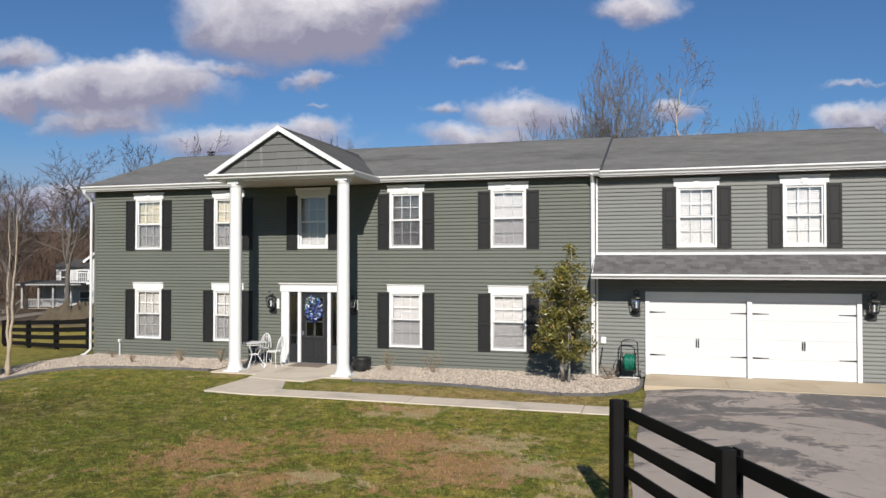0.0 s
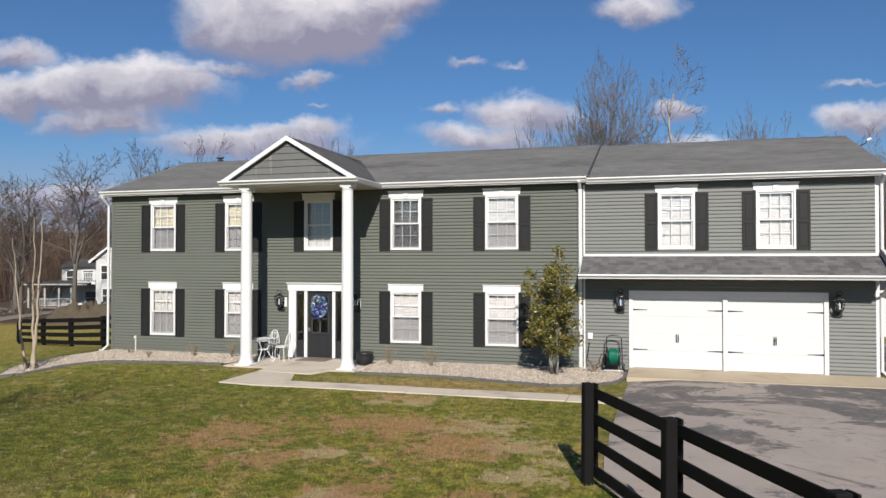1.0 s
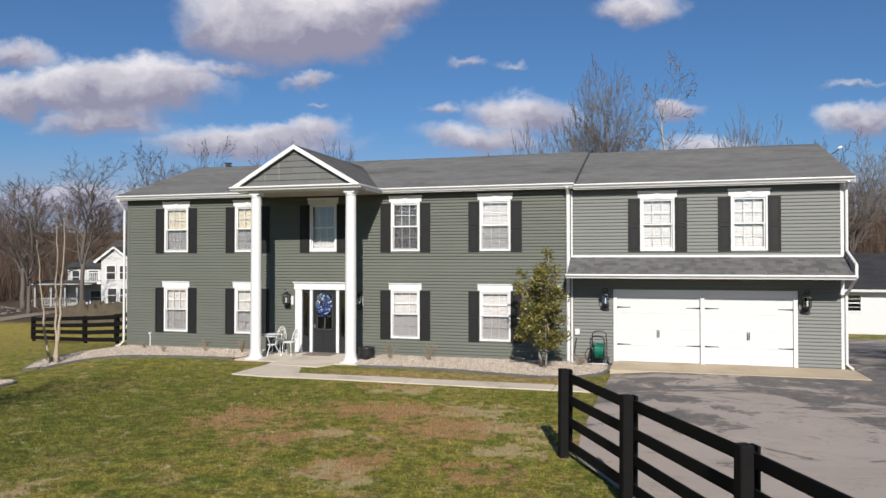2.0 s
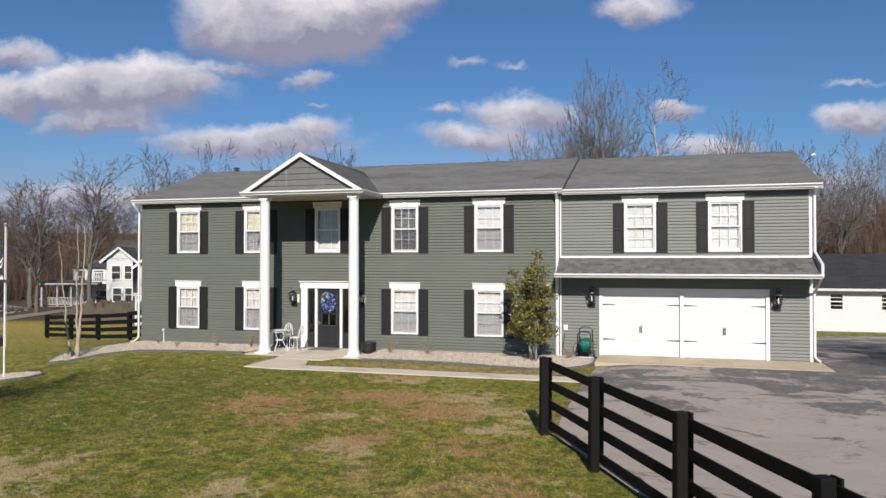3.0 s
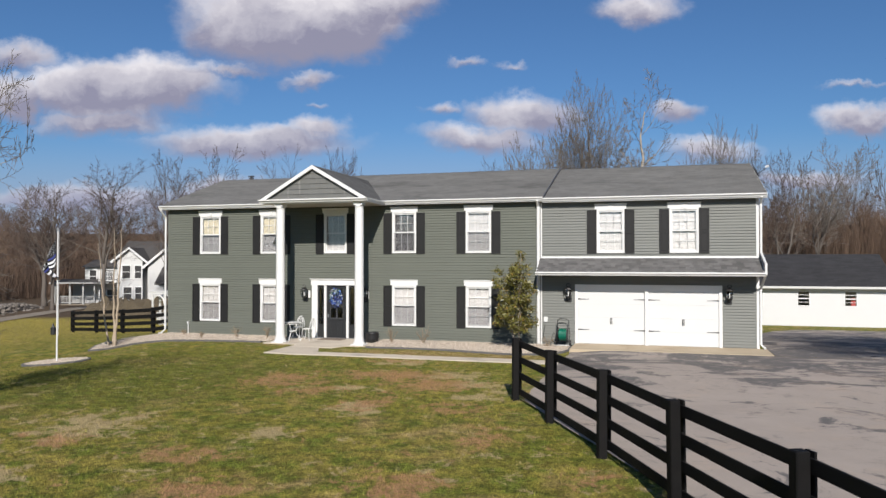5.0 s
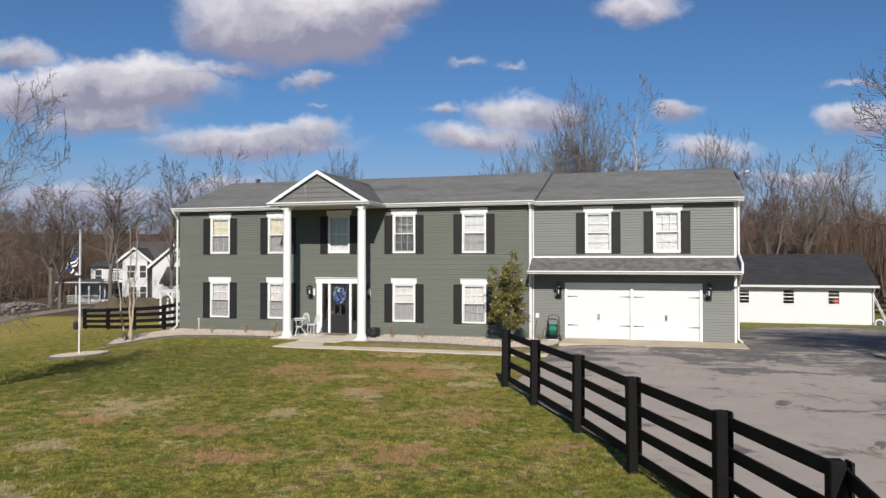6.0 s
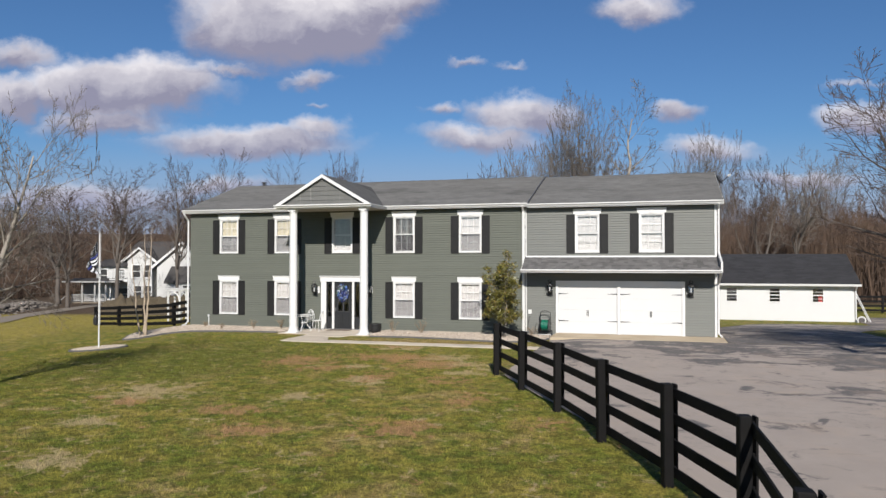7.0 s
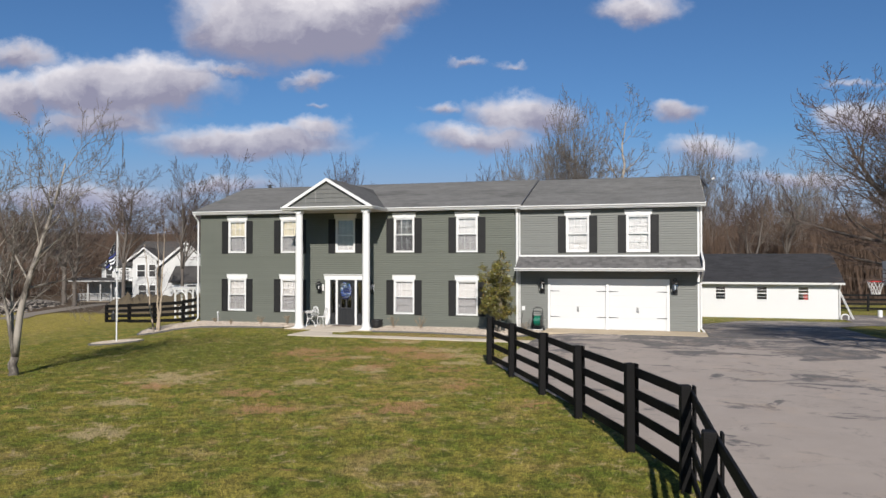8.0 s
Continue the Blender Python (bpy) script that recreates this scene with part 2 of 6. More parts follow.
SHUTTER = mat("charcoal_shutter_vinyl", (0.0095, 0.0092, 0.0092), 0.6, 0.25, 2, 50, 0.1, rnd=0.15, spec=0.3)
SHINGLE = mat("grey_asphalt_shingle", (0.097, 0.0955, 0.0945), 0.9, 0.4, 1.6, 55, 0.4, island=0.2, spec=0.12, stretch=(0.35, 1, 1), stain=((0.062, 0.061, 0.0605), 0.7, 0.5, 0.75))
SHINGLE_PENT = mat("dimensional_shingle", (0.0986, 0.095, 0.0933), 0.9, 0.35, 2.0, 55, 0.4, rnd=0.5, spec=0.15)
SHINGLE_DARK = mat("charcoal_shingle", (0.0237, 0.0237, 0.0264), 0.9, 0.35, 1.2, 40, 0.4, island=0.3, spec=0.2)
SHAKE = mat("grey_gable_shake", (0.0942, 0.0942, 0.0889), 0.7, 0.2, 2.5, 30, 0.2, rnd=0.12, stretch=(3, 1, 0.4), stain=((0.18, 0.177, 0.164), 1.3, 0.6, 0.75))
CONCRETE = mat("pale_concrete", (0.44, 0.378, 0.304), 0.85, 0.16, 1.1, 60, 0.2, rnd=0.08, stain=((0.25, 0.223, 0.187), 0.9, 0.5, 0.75))
APRON = mat("tan_concrete", (0.362, 0.292, 0.202), 0.85, 0.16, 1.1, 60, 0.2, rnd=0.06, stain=((0.278, 0.216, 0.139), 0.8, 0.5, 0.75))
STONE = mat("pale_river_gravel", (0.414, 0.348, 0.282), 0.85, 0.25, 3, 60, 0.2, island=0.7)
BEDDING = mat("gravel_bedding", (0.317, 0.273, 0.224), 0.9, 0.45, 4, 35, 0.9)
EDGING = mat("grey_edging_stone", (0.085, 0.08, 0.078), 0.85, 0.3, 3, 40, 0.3, rnd=0.2)
BLACK = mat("black_fence_paint", (0.00521, 0.00473, 0.00473), 0.7, 0.5, 2.5, 35, 0.35, rnd=0.5, stretch=(1, 1, 3), spec=0.15)
IRON = mat("black_iron", (0.0125, 0.0125, 0.0132), 0.45, 0.3, 4, 60, 0.1)
DOOR = mat("charcoal_door_paint", (0.0123, 0.0128, 0.0141), 0.45, 0.2, 2, 40, 0.06)
GLASS = clear_mat("window_glass", (0.98, 0.97, 0.975), 1.0, 0.02)
SMOKE = clear_mat("lamp_glass", (0.85, 0.86, 0.86), 1.0, 0.05)
SCREEN = clear_mat("insect_screen", (0.10, 0.10, 0.11), 0.82, None)
BLIND = mat("white_blind", (0.502, 0.497, 0.488), 0.5, 0.05)
BLIND_CREAM = mat("cream_shade", (0.546, 0.493, 0.352), 0.6, 0.08)
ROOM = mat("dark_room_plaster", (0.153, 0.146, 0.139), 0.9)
TIN = mat("galvanised_metal", (0.292, 0.292, 0.299), 0.35, 0.15, metal=0.8)
HOSE = mat("green_hose", (0.00278, 0.118, 0.073), 0.35, 0.2)
MAT_BROWN = mat("brown_door_mat", (0.139, 0.107, 0.0834), 0.95, 0.3, 5, 60, 0.3)
BARK = mat("grey_bark", (0.092, 0.077, 0.065), 0.9, 0.5, 1.2, 12, 0.5, stretch=(1, 1, 0.35), island=0.1)
BARK_PALE = mat("pale_bark", (0.25, 0.22, 0.185), 0.85, 0.55, 3, 14, 0.6, stretch=(1, 1, 0.4), stain=((0.066, 0.0546, 0.044), 2.6, 0.48, 0.60))
BARK_BIRCH = mat("birch_bark", (0.30, 0.237, 0.173), 0.8, 0.4, 3, 20, 0.3, stretch=(1, 1, 2.5), stain=((0.104, 0.0765, 0.0591), 5.0, 0.58, 0.68))
TWIG = mat("brown_twigs", (0.074, 0.051, 0.040), 0.9, 0.3, 0.4, 8, 0.1, island=0.25)
BARK_MIX = mat("grey_brown_branches", (0.14, 0.118, 0.1), 0.9, 0.35, 0.4, 8, 0.1, island=0.25)
WOODS = mat("far_winter_woods", (0.088, 0.056, 0.038), 0.95, 0.55, 0.06, 1.2, 0.1, island=0.5)
LEAF_BRONZE = mat("bronze_leaf", (0.185, 0.119, 0.0264), 0.4, 0.3, 2, 30, 0.1, island=0.8)
STRAW = mat("dry_straw_stems", (0.229, 0.167, 0.106), 0.9, 0.3, 4, 30, 0.1)
DISH = mat("dark_grey_dish", (0.044, 0.044, 0.0484), 0.5, 0.15)
DOOR_TRIM = mat("grey_glazing_bead", (0.044, 0.044, 0.0475), 0.5, 0.15)
LEAF = mat("olive_evergreen_leaf", (0.101, 0.0933, 0.0185), 0.38, 0.3, 2, 30, 0.1, island=0.9)
LAWN, BLADE = lawn_mat("winter_lawn", False), lawn_mat("grass_blades", True)
ASPHALT = asphalt_mat()
GRAVEL_ROAD = mat("tan_gravel_road", (0.176, 0.145, 0.11), 0.95, 0.25, 0.8, 25, 0.4)


# ---- mesh helpers ----
class B:
    """Gathers faces for one mesh."""

    def __init__(self):
        self.v, self.f = [], []

    def box(self, x0, x1, y0, y1, z0, z1):
        n = len(self.v)
        self.v += [(x, y, z) for z in (z0, z1) for y in (y0, y1) for x in (x0, x1)]
        self.f += [tuple(n + i for i in q) for q in ((0, 2, 3, 1), (4, 5, 7, 6), (0, 1, 5, 4), (1, 3, 7, 5), (3, 2, 6, 7), (2, 0, 4, 6))]
        return self

    def prism(self, outline, axis, a, b):
        """A closed outline of (p, q) pushed along axis from a to b. x: (y, z); y: (x, z); z: (x, y)."""
        n, m = len(self.v), len(outline)
        for s in (a, b):
            for p, q in outline:
                self.v.append({"x": (s, p, q), "y": (p, s, q), "z": (p, q, s)}[axis])
        self.f += [tuple(range(n, n + m)), tuple(range(n + 2 * m - 1, n + m - 1, -1))]
        self.f += [(n + i, n + m + i, n + m + (i + 1) % m, n + (i + 1) % m) for i in range(m)]
        return self

    def tube(self, pts, radii, sides=6, cap=True, squash=1.0):
        """A round bar along points, with a radius at each."""
        n, pts = len(self.v), [Vector(p) for p in pts]
        side = None
        for i, p in enumerate(pts):
            d = (pts[min(i + 1, len(pts) - 1)] - pts[max(i - 1, 0)]).normalized()
            if side is None:
                side = d.orthogonal().normalized()
            side = (side - d * side.dot(d)).normalized() if (side - d * side.dot(d)).length > 1e-4 else d.orthogonal().normalized()
            up = d.cross(side)
            for j in range(sides):
                a = math.tau * j / sides
                self.v.append(tuple(p + (side * math.cos(a) + up * math.sin(a) * squash) * radii[i]))
        for i in range(len(pts) - 1):
            for j in range(sides):
                a, b = n + i * sides + j, n + i * sides + (j + 1) % sides
                self.f.append((a, b, b + sides, a + sides))
        if cap:
            self.f += [tuple(n + j for j in reversed(range(sides))), tuple(n + (len(pts) - 1) * sides + j for j in range(sides))]
        return self

    def lathe(self, profile, x, y, z, sides=24):
        """Rings of (radius, height) round an upright axis."""
        n = len(self.v)
        for r, h in profile:
            self.v += [(x + r * math.cos(math.tau * j / sides), y + r * math.sin(math.tau * j / sides), z + h) for j in range(sides)]
        for i in range(len(profile) - 1):
            for j in range(sides):
                a, b = n + i * sides + j, n + i * sides + (j + 1) % sides
                self.f.append((a, b, b + sides, a + sides))
        self.f += [tuple(n + j for j in reversed(range(sides))), tuple(n + (len(profile) - 1) * sides + j for j in range(sides))]
        return self

    def ring(self, middle, axis_a, axis_b, ra, rb, r, steps=24, sides=6, start=0.0, end=math.tau):
        closed = abs(end - start) > math.tau - 0.01
        pts = [Vector(middle) + Vector(axis_a) * ra * math.cos(start + (end - start) * i / steps) + Vector(axis_b) * rb * math.sin(start + (end - start) * i / steps) for i in range(steps + 1)]
        return self.tube(pts, [r] * len(pts), sides, cap=not closed)

    def mesh(self, name, material, bevel=0.0, smooth=False):
        me = bpy.data.meshes.new(name)
        me.from_pydata(self.v, [], self.f)
        bm = bmesh.new()
        bm.from_mesh(me)
        bmesh.ops.recalc_face_normals(bm, faces=bm.faces)
        if bevel:
            bmesh.ops.bevel(bm, geom=bm.edges[:], offset=bevel, segments=1, affect="EDGES", clamp_overlap=True)
        bm.to_mesh(me)
        bm.free()
        me.materials.append(material)
        if smooth:
            me.polygons.foreach_set("use_smooth", [True] * len(me.polygons))
        return me


def part(name, b, material, parent=None, label="", bevel=0.0, smooth=False):
    """One mesh object, under its thing or part."""
    ob = new(name, b if isinstance(b, bpy.types.Mesh) else b.mesh(name, material, bevel, smooth))
    ob.parent = parent
    return tagged(ob, label)


def thing(name, label, category, at=(0, 0, 0), group="", kind=""):
    ob = new(name)
    ob.location = at
    ob.empty_display_size = 0.2
    return tagged(ob, label, category, group, kind)


def bulk(name, verts, faces, material, parent=None, label="", category="", kind="stuff"):
    """A large joined mesh from arrays: verts (n, 3), faces (m, 3 or 4)."""
    verts, faces = np.asarray(verts, np.float32), np.asarray(faces, np.int32)
    me = bpy.data.meshes.new(name)
    k = faces.shape[1]
    me.vertices.add(len(verts)), me.loops.add(faces.size), me.polygons.add(len(faces))
    me.vertices.foreach_set("co", verts.ravel())
    me.loops.foreach_set("vertex_index", faces.ravel())
    me.polygons.foreach_set("loop_start", np.arange(0, faces.size, k, dtype=np.int32))
    me.update(calc_edges=True)
    me.materials.append(material)
    ob = new(name, me)
    ob.parent = parent
    return tagged(ob, label, category, "", kind)


def smooth_step(a, b, v):
    t = min(1.0, max(0.0, (v - a) / (b - a)))
    return t * t * (3 - 2 * t)


def ground_z(x, y):
    """Level round the house, falling behind it and towards the neighbour, wooded rise far off."""
    z = -0.78 * smooth_step(0, 18.8, y) - 0.10 * smooth_step(-5.2, -11, y) - 0.10 * smooth_step(1.4, -0.1, x) * smooth_step(-11, -6, y) - 0.32 * smooth_step(-12, -19, x) * max(smooth_step(-1.5, -5.5, y), smooth_step(-18, -21, x)) - 0.6 * smooth_step(0, 13, y) * smooth_step(-18, -26, x)
    z -= 0.7 * smooth_step(15, 66, y) * smooth_step(-15, -45, x)
    far = math.hypot(x * 0.8, y)
    return z + 14 * smooth_step(85, 200, far) * smooth_step(20, 60, y + 0.3 * abs(x))


def lerp_table(table, v):
    if v <= table[0][0]:
        return table[0][1]
    for (a, p), (b, q) in zip(table, table[1:]):
        if v <= b:
            return p + (q - p) * (v - a) / (b - a)
    return table[-1][1]


# ---- ground, drive, walk, beds ----
def axis_steps(stops):
    out = [stops[0][0]]
    for (a, _), (b, step) in zip(stops, stops[1:]):
        n = max(1, round((b - a) / step))
        out += [a + (b - a) * (i + 1) / n for i in range(n)]
    return out


def build_ground():
    xs = axis_steps([(-700, 0), (-120, 60), (-60, 6), (-24, 2), (24, 1), (60, 4), (120, 10), (700, 60)])
    ys = axis_steps([(-300, 0), (-40, 26), (-32, 4), (24, 1), (70, 3), (220, 8), (900, 70)])
    v = [(x, y, ground_z(x, y) + (0.012 * noise.noise(Vector((x, y, 0.3))) if -22 < y < -4 and -18 < x < 0 else 0)) for y in ys for x in xs]
    w = len(xs)
    f = [(j * w + i, j * w + i + 1, (j + 1) * w + i + 1, (j + 1) * w + i) for j in range(len(ys) - 1) for i in range(w - 1)]
    ob = bulk("ground", v, f, LAWN, None, "mown winter lawn running out to leaf-littered woods", "lawn", "structure")
    ob.data.polygons.foreach_set("use_smooth", [True] * len(ob.data.polygons))


build_ground()


def sheet(name, rows, lift, material, label, category, cols=10):
    """A surface laid over the ground between two edges: rows of (left x, left y, right x, right y)."""
    v = []
    for x0, y0, x1, y1 in rows:
        for i in range(cols + 1):
            s = i / cols
            x, y = x0 + (x1 - x0) * s, y0 + (y1 - y0) * s
            v.append((x, y, ground_z(x, y) + lift))
    w = cols + 1
    f = [(j * w + i, j * w + i + 1, (j + 1) * w + i + 1, (j + 1) * w + i) for j in range(len(rows) - 1) for i in range(cols)]
    return bulk(name, v, f, material, None, label, category, "structure")


FENCE = [(-0.17, -11), (0.90, -13.1), (2.08, -15.45), (3.15, -17.82), (4.21, -20.09), (5, -22.05), (5.13, -24.76), (5.3, -27.47)]
DRIVE_LEFT = [(-66.32, 9.58), (-27.63, 5.81), (-24.76, 5.58), (-22.11, 5.42), (-20.12, 4.65), (-17.8, 3.55), (-15.48, 2.35), (-13.15, 1.1), (-11.05, 0.05), (-9.51, -0.04), (-6.08, -0.05), (-1.9, 0.04)]
DRIVE_RIGHT = [(-66.32, 20.13), (-13.26, 15.88), (-4.42, 13.94), (0, 12.66), (3.32, 12.56), (6.52, 12.77)]


def build_drive():
    rows, y = [], -60.0
    while y < -1.9:
        wob = 0.05 * noise.noise(Vector((0, y * 1.7, 2)))
        rows.append((lerp_table(DRIVE_LEFT, y) + wob, y, lerp_table(DRIVE_RIGHT, y), y))
        y += 0.5
    rows.append((0.02, -1.9, lerp_table(DRIVE_RIGHT, -1.9), -1.9))
    sheet("driveway", rows, 0.02, ASPHALT, "grey weathered asphalt driveway with dark worn patches", "driveway", 24)
    rows = [(6.52, -1.9, 13.1, -1.9)]
    y = -1.4
    while y <= 17.7:
        left = 6.52 if y < 3 else lerp_table([(3, 6.52), (8, 6.7), (12, 7.7), (15.5, 8.8), (17.2, 10.2), (17.7, 12.3)], y)
        right = lerp_table([(-1.11, 12.83), (0, 12.66), (3.32, 12.56), (6.52, 12.77), (9.95, 14.07), (13.26, 15.67), (14.81, 19.2), (15.48, 33.22), (17.69, 35.1)], y)
        rows.append((left, y, right, y))
        y += 0.5
    sheet("driveway_rear", rows, 0.024, ASPHALT, "grey asphalt drive running back to the outbuilding", "driveway", 20)
    sheet("gravel_pad", [(15.95, 17.5 + 0.5 * i, 36.0, 17.5 + 0.5 * i) for i in range(15)], 0.03, ASPHALT, "grey paved pad beside the outbuilding", "pavement", 16)
    apron = thing("garage_apron", "tan concrete apron along the garage doors", "apron", kind="structure")
    x = [-0.02, 1.9, 3.9, 6.5]
    for a, b in zip(x, x[1:]):
        part("slab", B().box(a + 0.002, b - 0.002, -1.88, -0.02, -0.1, 0.035), APRON, apron, bevel=0.003)
    lane = [(-33, -12), (-36, 0), (-41.5, 9), (-48.9, 19.4), (-52.6, 27.4), (-58, 38.5), (-60, 43)]
    rows = []
    for (ax, ay), (bx, by) in zip(lane, lane[1:]):
        for i in range(8):
            s = i / 8
            rows.append((ax + (bx - ax) * s + 1.0, ay + (by - ay) * s + 0.35, ax + (bx - ax) * s - 1.0, ay + (by - ay) * s - 0.35))
    sheet("gravel_road", rows, 0.05, GRAVEL_ROAD, "tan gravel lane leading past the neighbouring house", "lane", 6)


build_drive()


def build_walk():
    pad = thing("entry_slab", "pale concrete porch slab under the columns", "slab", (0, 0, -0.1), kind="structure")
    part("slab", B().prism([(-11.81, 0), (-11.67, -2.27), (-10.21, -2.32), (-10.13, -2.87), (-8.41, -3.04), (-8.2, -2.32), (-7.45, -2.27), (-7.59, 0)], "z", -0.12, 0.03), CONCRETE, pad, bevel=0.008)
    part("slab", B().prism([(-10.11, -2.9), (-10.1, -4.89), (-8.84, -5.03), (-8.39, -4.2), (-8.9, -3.06)], "z", -0.12, 0.028), CONCRETE, pad, bevel=0.008)
    path = thing("front_walk", "pale concrete garden path of jointed slabs", "path", (0, 0, -0.1), kind="structure")
    xs = [-8.81, -7.5, -6.25, -5.0, -3.75, -2.5, -1.2, -0.02]
    for i, (a, b) in enumerate(zip(xs, xs[1:])):
        far_a = -4.2
        part("slab", B().prism([(a + 0.008, far_a), (b - 0.008, far_a), (b - 0.008, -4.98), (a + 0.008, -5.0 if i else -5.03)], "z", -0.1, 0.022 + 0.004 * (i % 3)), CONCRETE, path, bevel=0.008)


build_walk()

BED_EDGE = [(-18.1, -3.7), (-17.7, -4.5), (-17.15, -4.25), (-16.75, -3.2), (-15.9, -2.4), (-14.2, -2.12), (-12.6, -2.0), (-11.82, -2.0)]
BED_EDGE_EAST = [(-7.23, -2.49), (-5.88, -2.43), (-4.47, -2.49), (-3.04, -2.82), (-1.82, -3.04), (-0.93, -2.82), (-0.32, -2.16), (-0.14, -1.33), (-0.14, -0.39)]


def inside(poly, x, y):
    c = False
    for (x0, y0), (x1, y1) in zip(poly, poly[1:] + poly[:1]):
        if (y0 > y) != (y1 > y) and x < (x1 - x0) * (y - y0) / (y1 - y0) + x0:
            c = not c
    return c


def pebbles(name, poly, count, parent, rng, size=(0.013, 0.03)):
    """Loose stones heaped over a bed, each a lumpy eight-sided lump."""
    x0, x1 = min(p[0] for p in poly), max(p[0] for p in poly)
    y0, y1 = min(p[1] for p in poly), max(p[1] for p in poly)
    octa = np.array([(1, 0, 0), (-1, 0, 0), (0, 1, 0), (0, -1, 0), (0, 0, 0.7), (0, 0, -0.7)])
    tris = np.array([(0, 2, 4), (2, 1, 4), (1, 3, 4), (3, 0, 4), (2, 0, 5), (1, 2, 5), (3, 1, 5), (0, 3, 5)])
    v, f = [], []
    while len(v) < count:
        x, y = rng.uniform(x0, x1), rng.uniform(y0, y1)
        if inside(poly, x, y):
            r, a = rng.uniform(*size), rng.uniform(0, 3.14)
            c, s = math.cos(a), math.sin(a)
            p = octa * r * np.array([rng.uniform(0.8, 1.4), rng.uniform(0.7, 1.1), rng.uniform(0.6, 1.0)])
            p = np.c_[p[:, 0] * c - p[:, 1] * s, p[:, 0] * s + p[:, 1] * c, p[:, 2]]
            f.append(tris + 6 * len(v))
            v.append(p + (x, y, ground_z(x, y) + 0.05 + rng.uniform(0, 0.02)))
    bulk(name, np.concatenate(v), np.concatenate(f), STONE, parent)


def edging(parent, line, step=0.125):
    """Scalloped edging stones along a line."""
    me = None
    pts = [Vector((x, y, 0)) for x, y in line]
    walk_len = 0.0
    for a, b in zip(pts, pts[1:]):
        d = b - a
        while walk_len < d.length:
            p = a + d * (walk_len / d.length)
            if me is None:
                me = B().prism([(-0.06, -0.1), (0.06, -0.1), (0.06, 0.045), (-0.06, 0.045)], "y", -0.09, 0.09).mesh("edging_stone", EDGING, 0.008)
            ob = part("edging_stone", me, EDGING, parent)
            ob.matrix_local = pose(p.x, p.y, ground_z(p.x, p.y) + 0.01, 0, 0, math.degrees(math.atan2(d.y, d.x)))
            walk_len += step
        walk_len -= d.length


def bed(name, edge, back, label, count, rng):
    poly = edge + back
    t = thing(name, label, "gravel bed", kind="structure")
    v = [(x, y, ground_z(x, y) + 0.045) for x, y in poly]
    bm = bmesh.new()
    bm.faces.new([bm.verts.new(p) for p in v])
    bmesh.ops.triangulate(bm, faces=bm.faces[:])
    me = bpy.data.meshes.new("bedding")
    bmesh.ops.recalc_face_normals(bm, faces=bm.faces)
    bm.to_mesh(me)
    bm.free()
    me.materials.append(BEDDING)
    part("bedding", me, BEDDING, t)
    pebbles("pebbles", poly, count, t, rng)
    return t


def build_beds():
    rng = random.Random(5)
    t = bed("gravel_bed_west", BED_EDGE, [(-11.67, -1.95), (-11.81, -0.02), (-17.49, -0.02), (-17.65, -1.6), (-18.15, -3.0)], "bed of pale river gravel with grey edging stones, along the house", 8500, rng)
    edging(t, [(-18.15, -3.0)] + BED_EDGE)
    t = bed("gravel_bed_east", BED_EDGE_EAST, [(-0.16, -0.02), (-7.54, -0.02), (-7.4, -2.32)], "bed of pale river gravel with grey edging stones, along the house", 10500, rng)
    edging(t, BED_EDGE_EAST)
    ringpts = [(-16.34 + 0.95 * math.cos(math.tau * i / 20), -7.5 + 0.95 * math.sin(math.tau * i / 20)) for i in range(21)]
    t = bed("gravel_ring", ringpts[:20], [], "round gravel bed with grey edging round a flagpole", 1500, rng)
    edging(t, ringpts)


build_beds()

# ---- house ----
house = thing("house", "two-storey grey-green house with white trim, black shutters and columned portico", "house")
X0, XM, X1 = -17.58, -1.34, 6.25
EAVE, LAP = 5.39, 0.1016
WIN_W, WIN_H = 1.0, 1.63
UPPER = [-15.49, -12.57, -9.66, -6.7, -3.685]
LOWER = [-15.49, -12.57, -6.7, -3.685]
GARAGE_WIN = [1.27, 3.82]
UZ, LZ, GZ = 3.375, 0.51, 3.355

openings = [(x - 0.5, x + 0.5, UZ, UZ + WIN_H) for x in UPPER] + [(x - 0.5, x + 0.5, LZ, LZ + 1.60) for x in LOWER]
openings += [(x - 0.5, x + 0.5, GZ, GZ + 1.6) for x in GARAGE_WIN] + [(0.05, 5.01, -0.2, 2.1), (-10.5, -8.7, -0.2, 2.12)]
# areas that trim boards cover on the face of the siding
cover = openings + [(x - 0.57, x + 0.57, UZ + WIN_H, UZ + WIN_H + 0.2) for x in UPPER] + [(x - 0.57, x + 0.57, LZ + 1.6, LZ + 1.82) for x in LOWER]
cover += [(x - 0.56, x + 0.56, GZ + 1.6, GZ + 1.82) for x in GARAGE_WIN]
cover += [(-0.02, 5.08, -0.2, 2.2), (-10.7, -8.5, -0.2, 2.32), (XM - 0.1, XM + 0.1, -0.2, EAVE), (XM + 0.1, X1, 2.57, 3.23)]


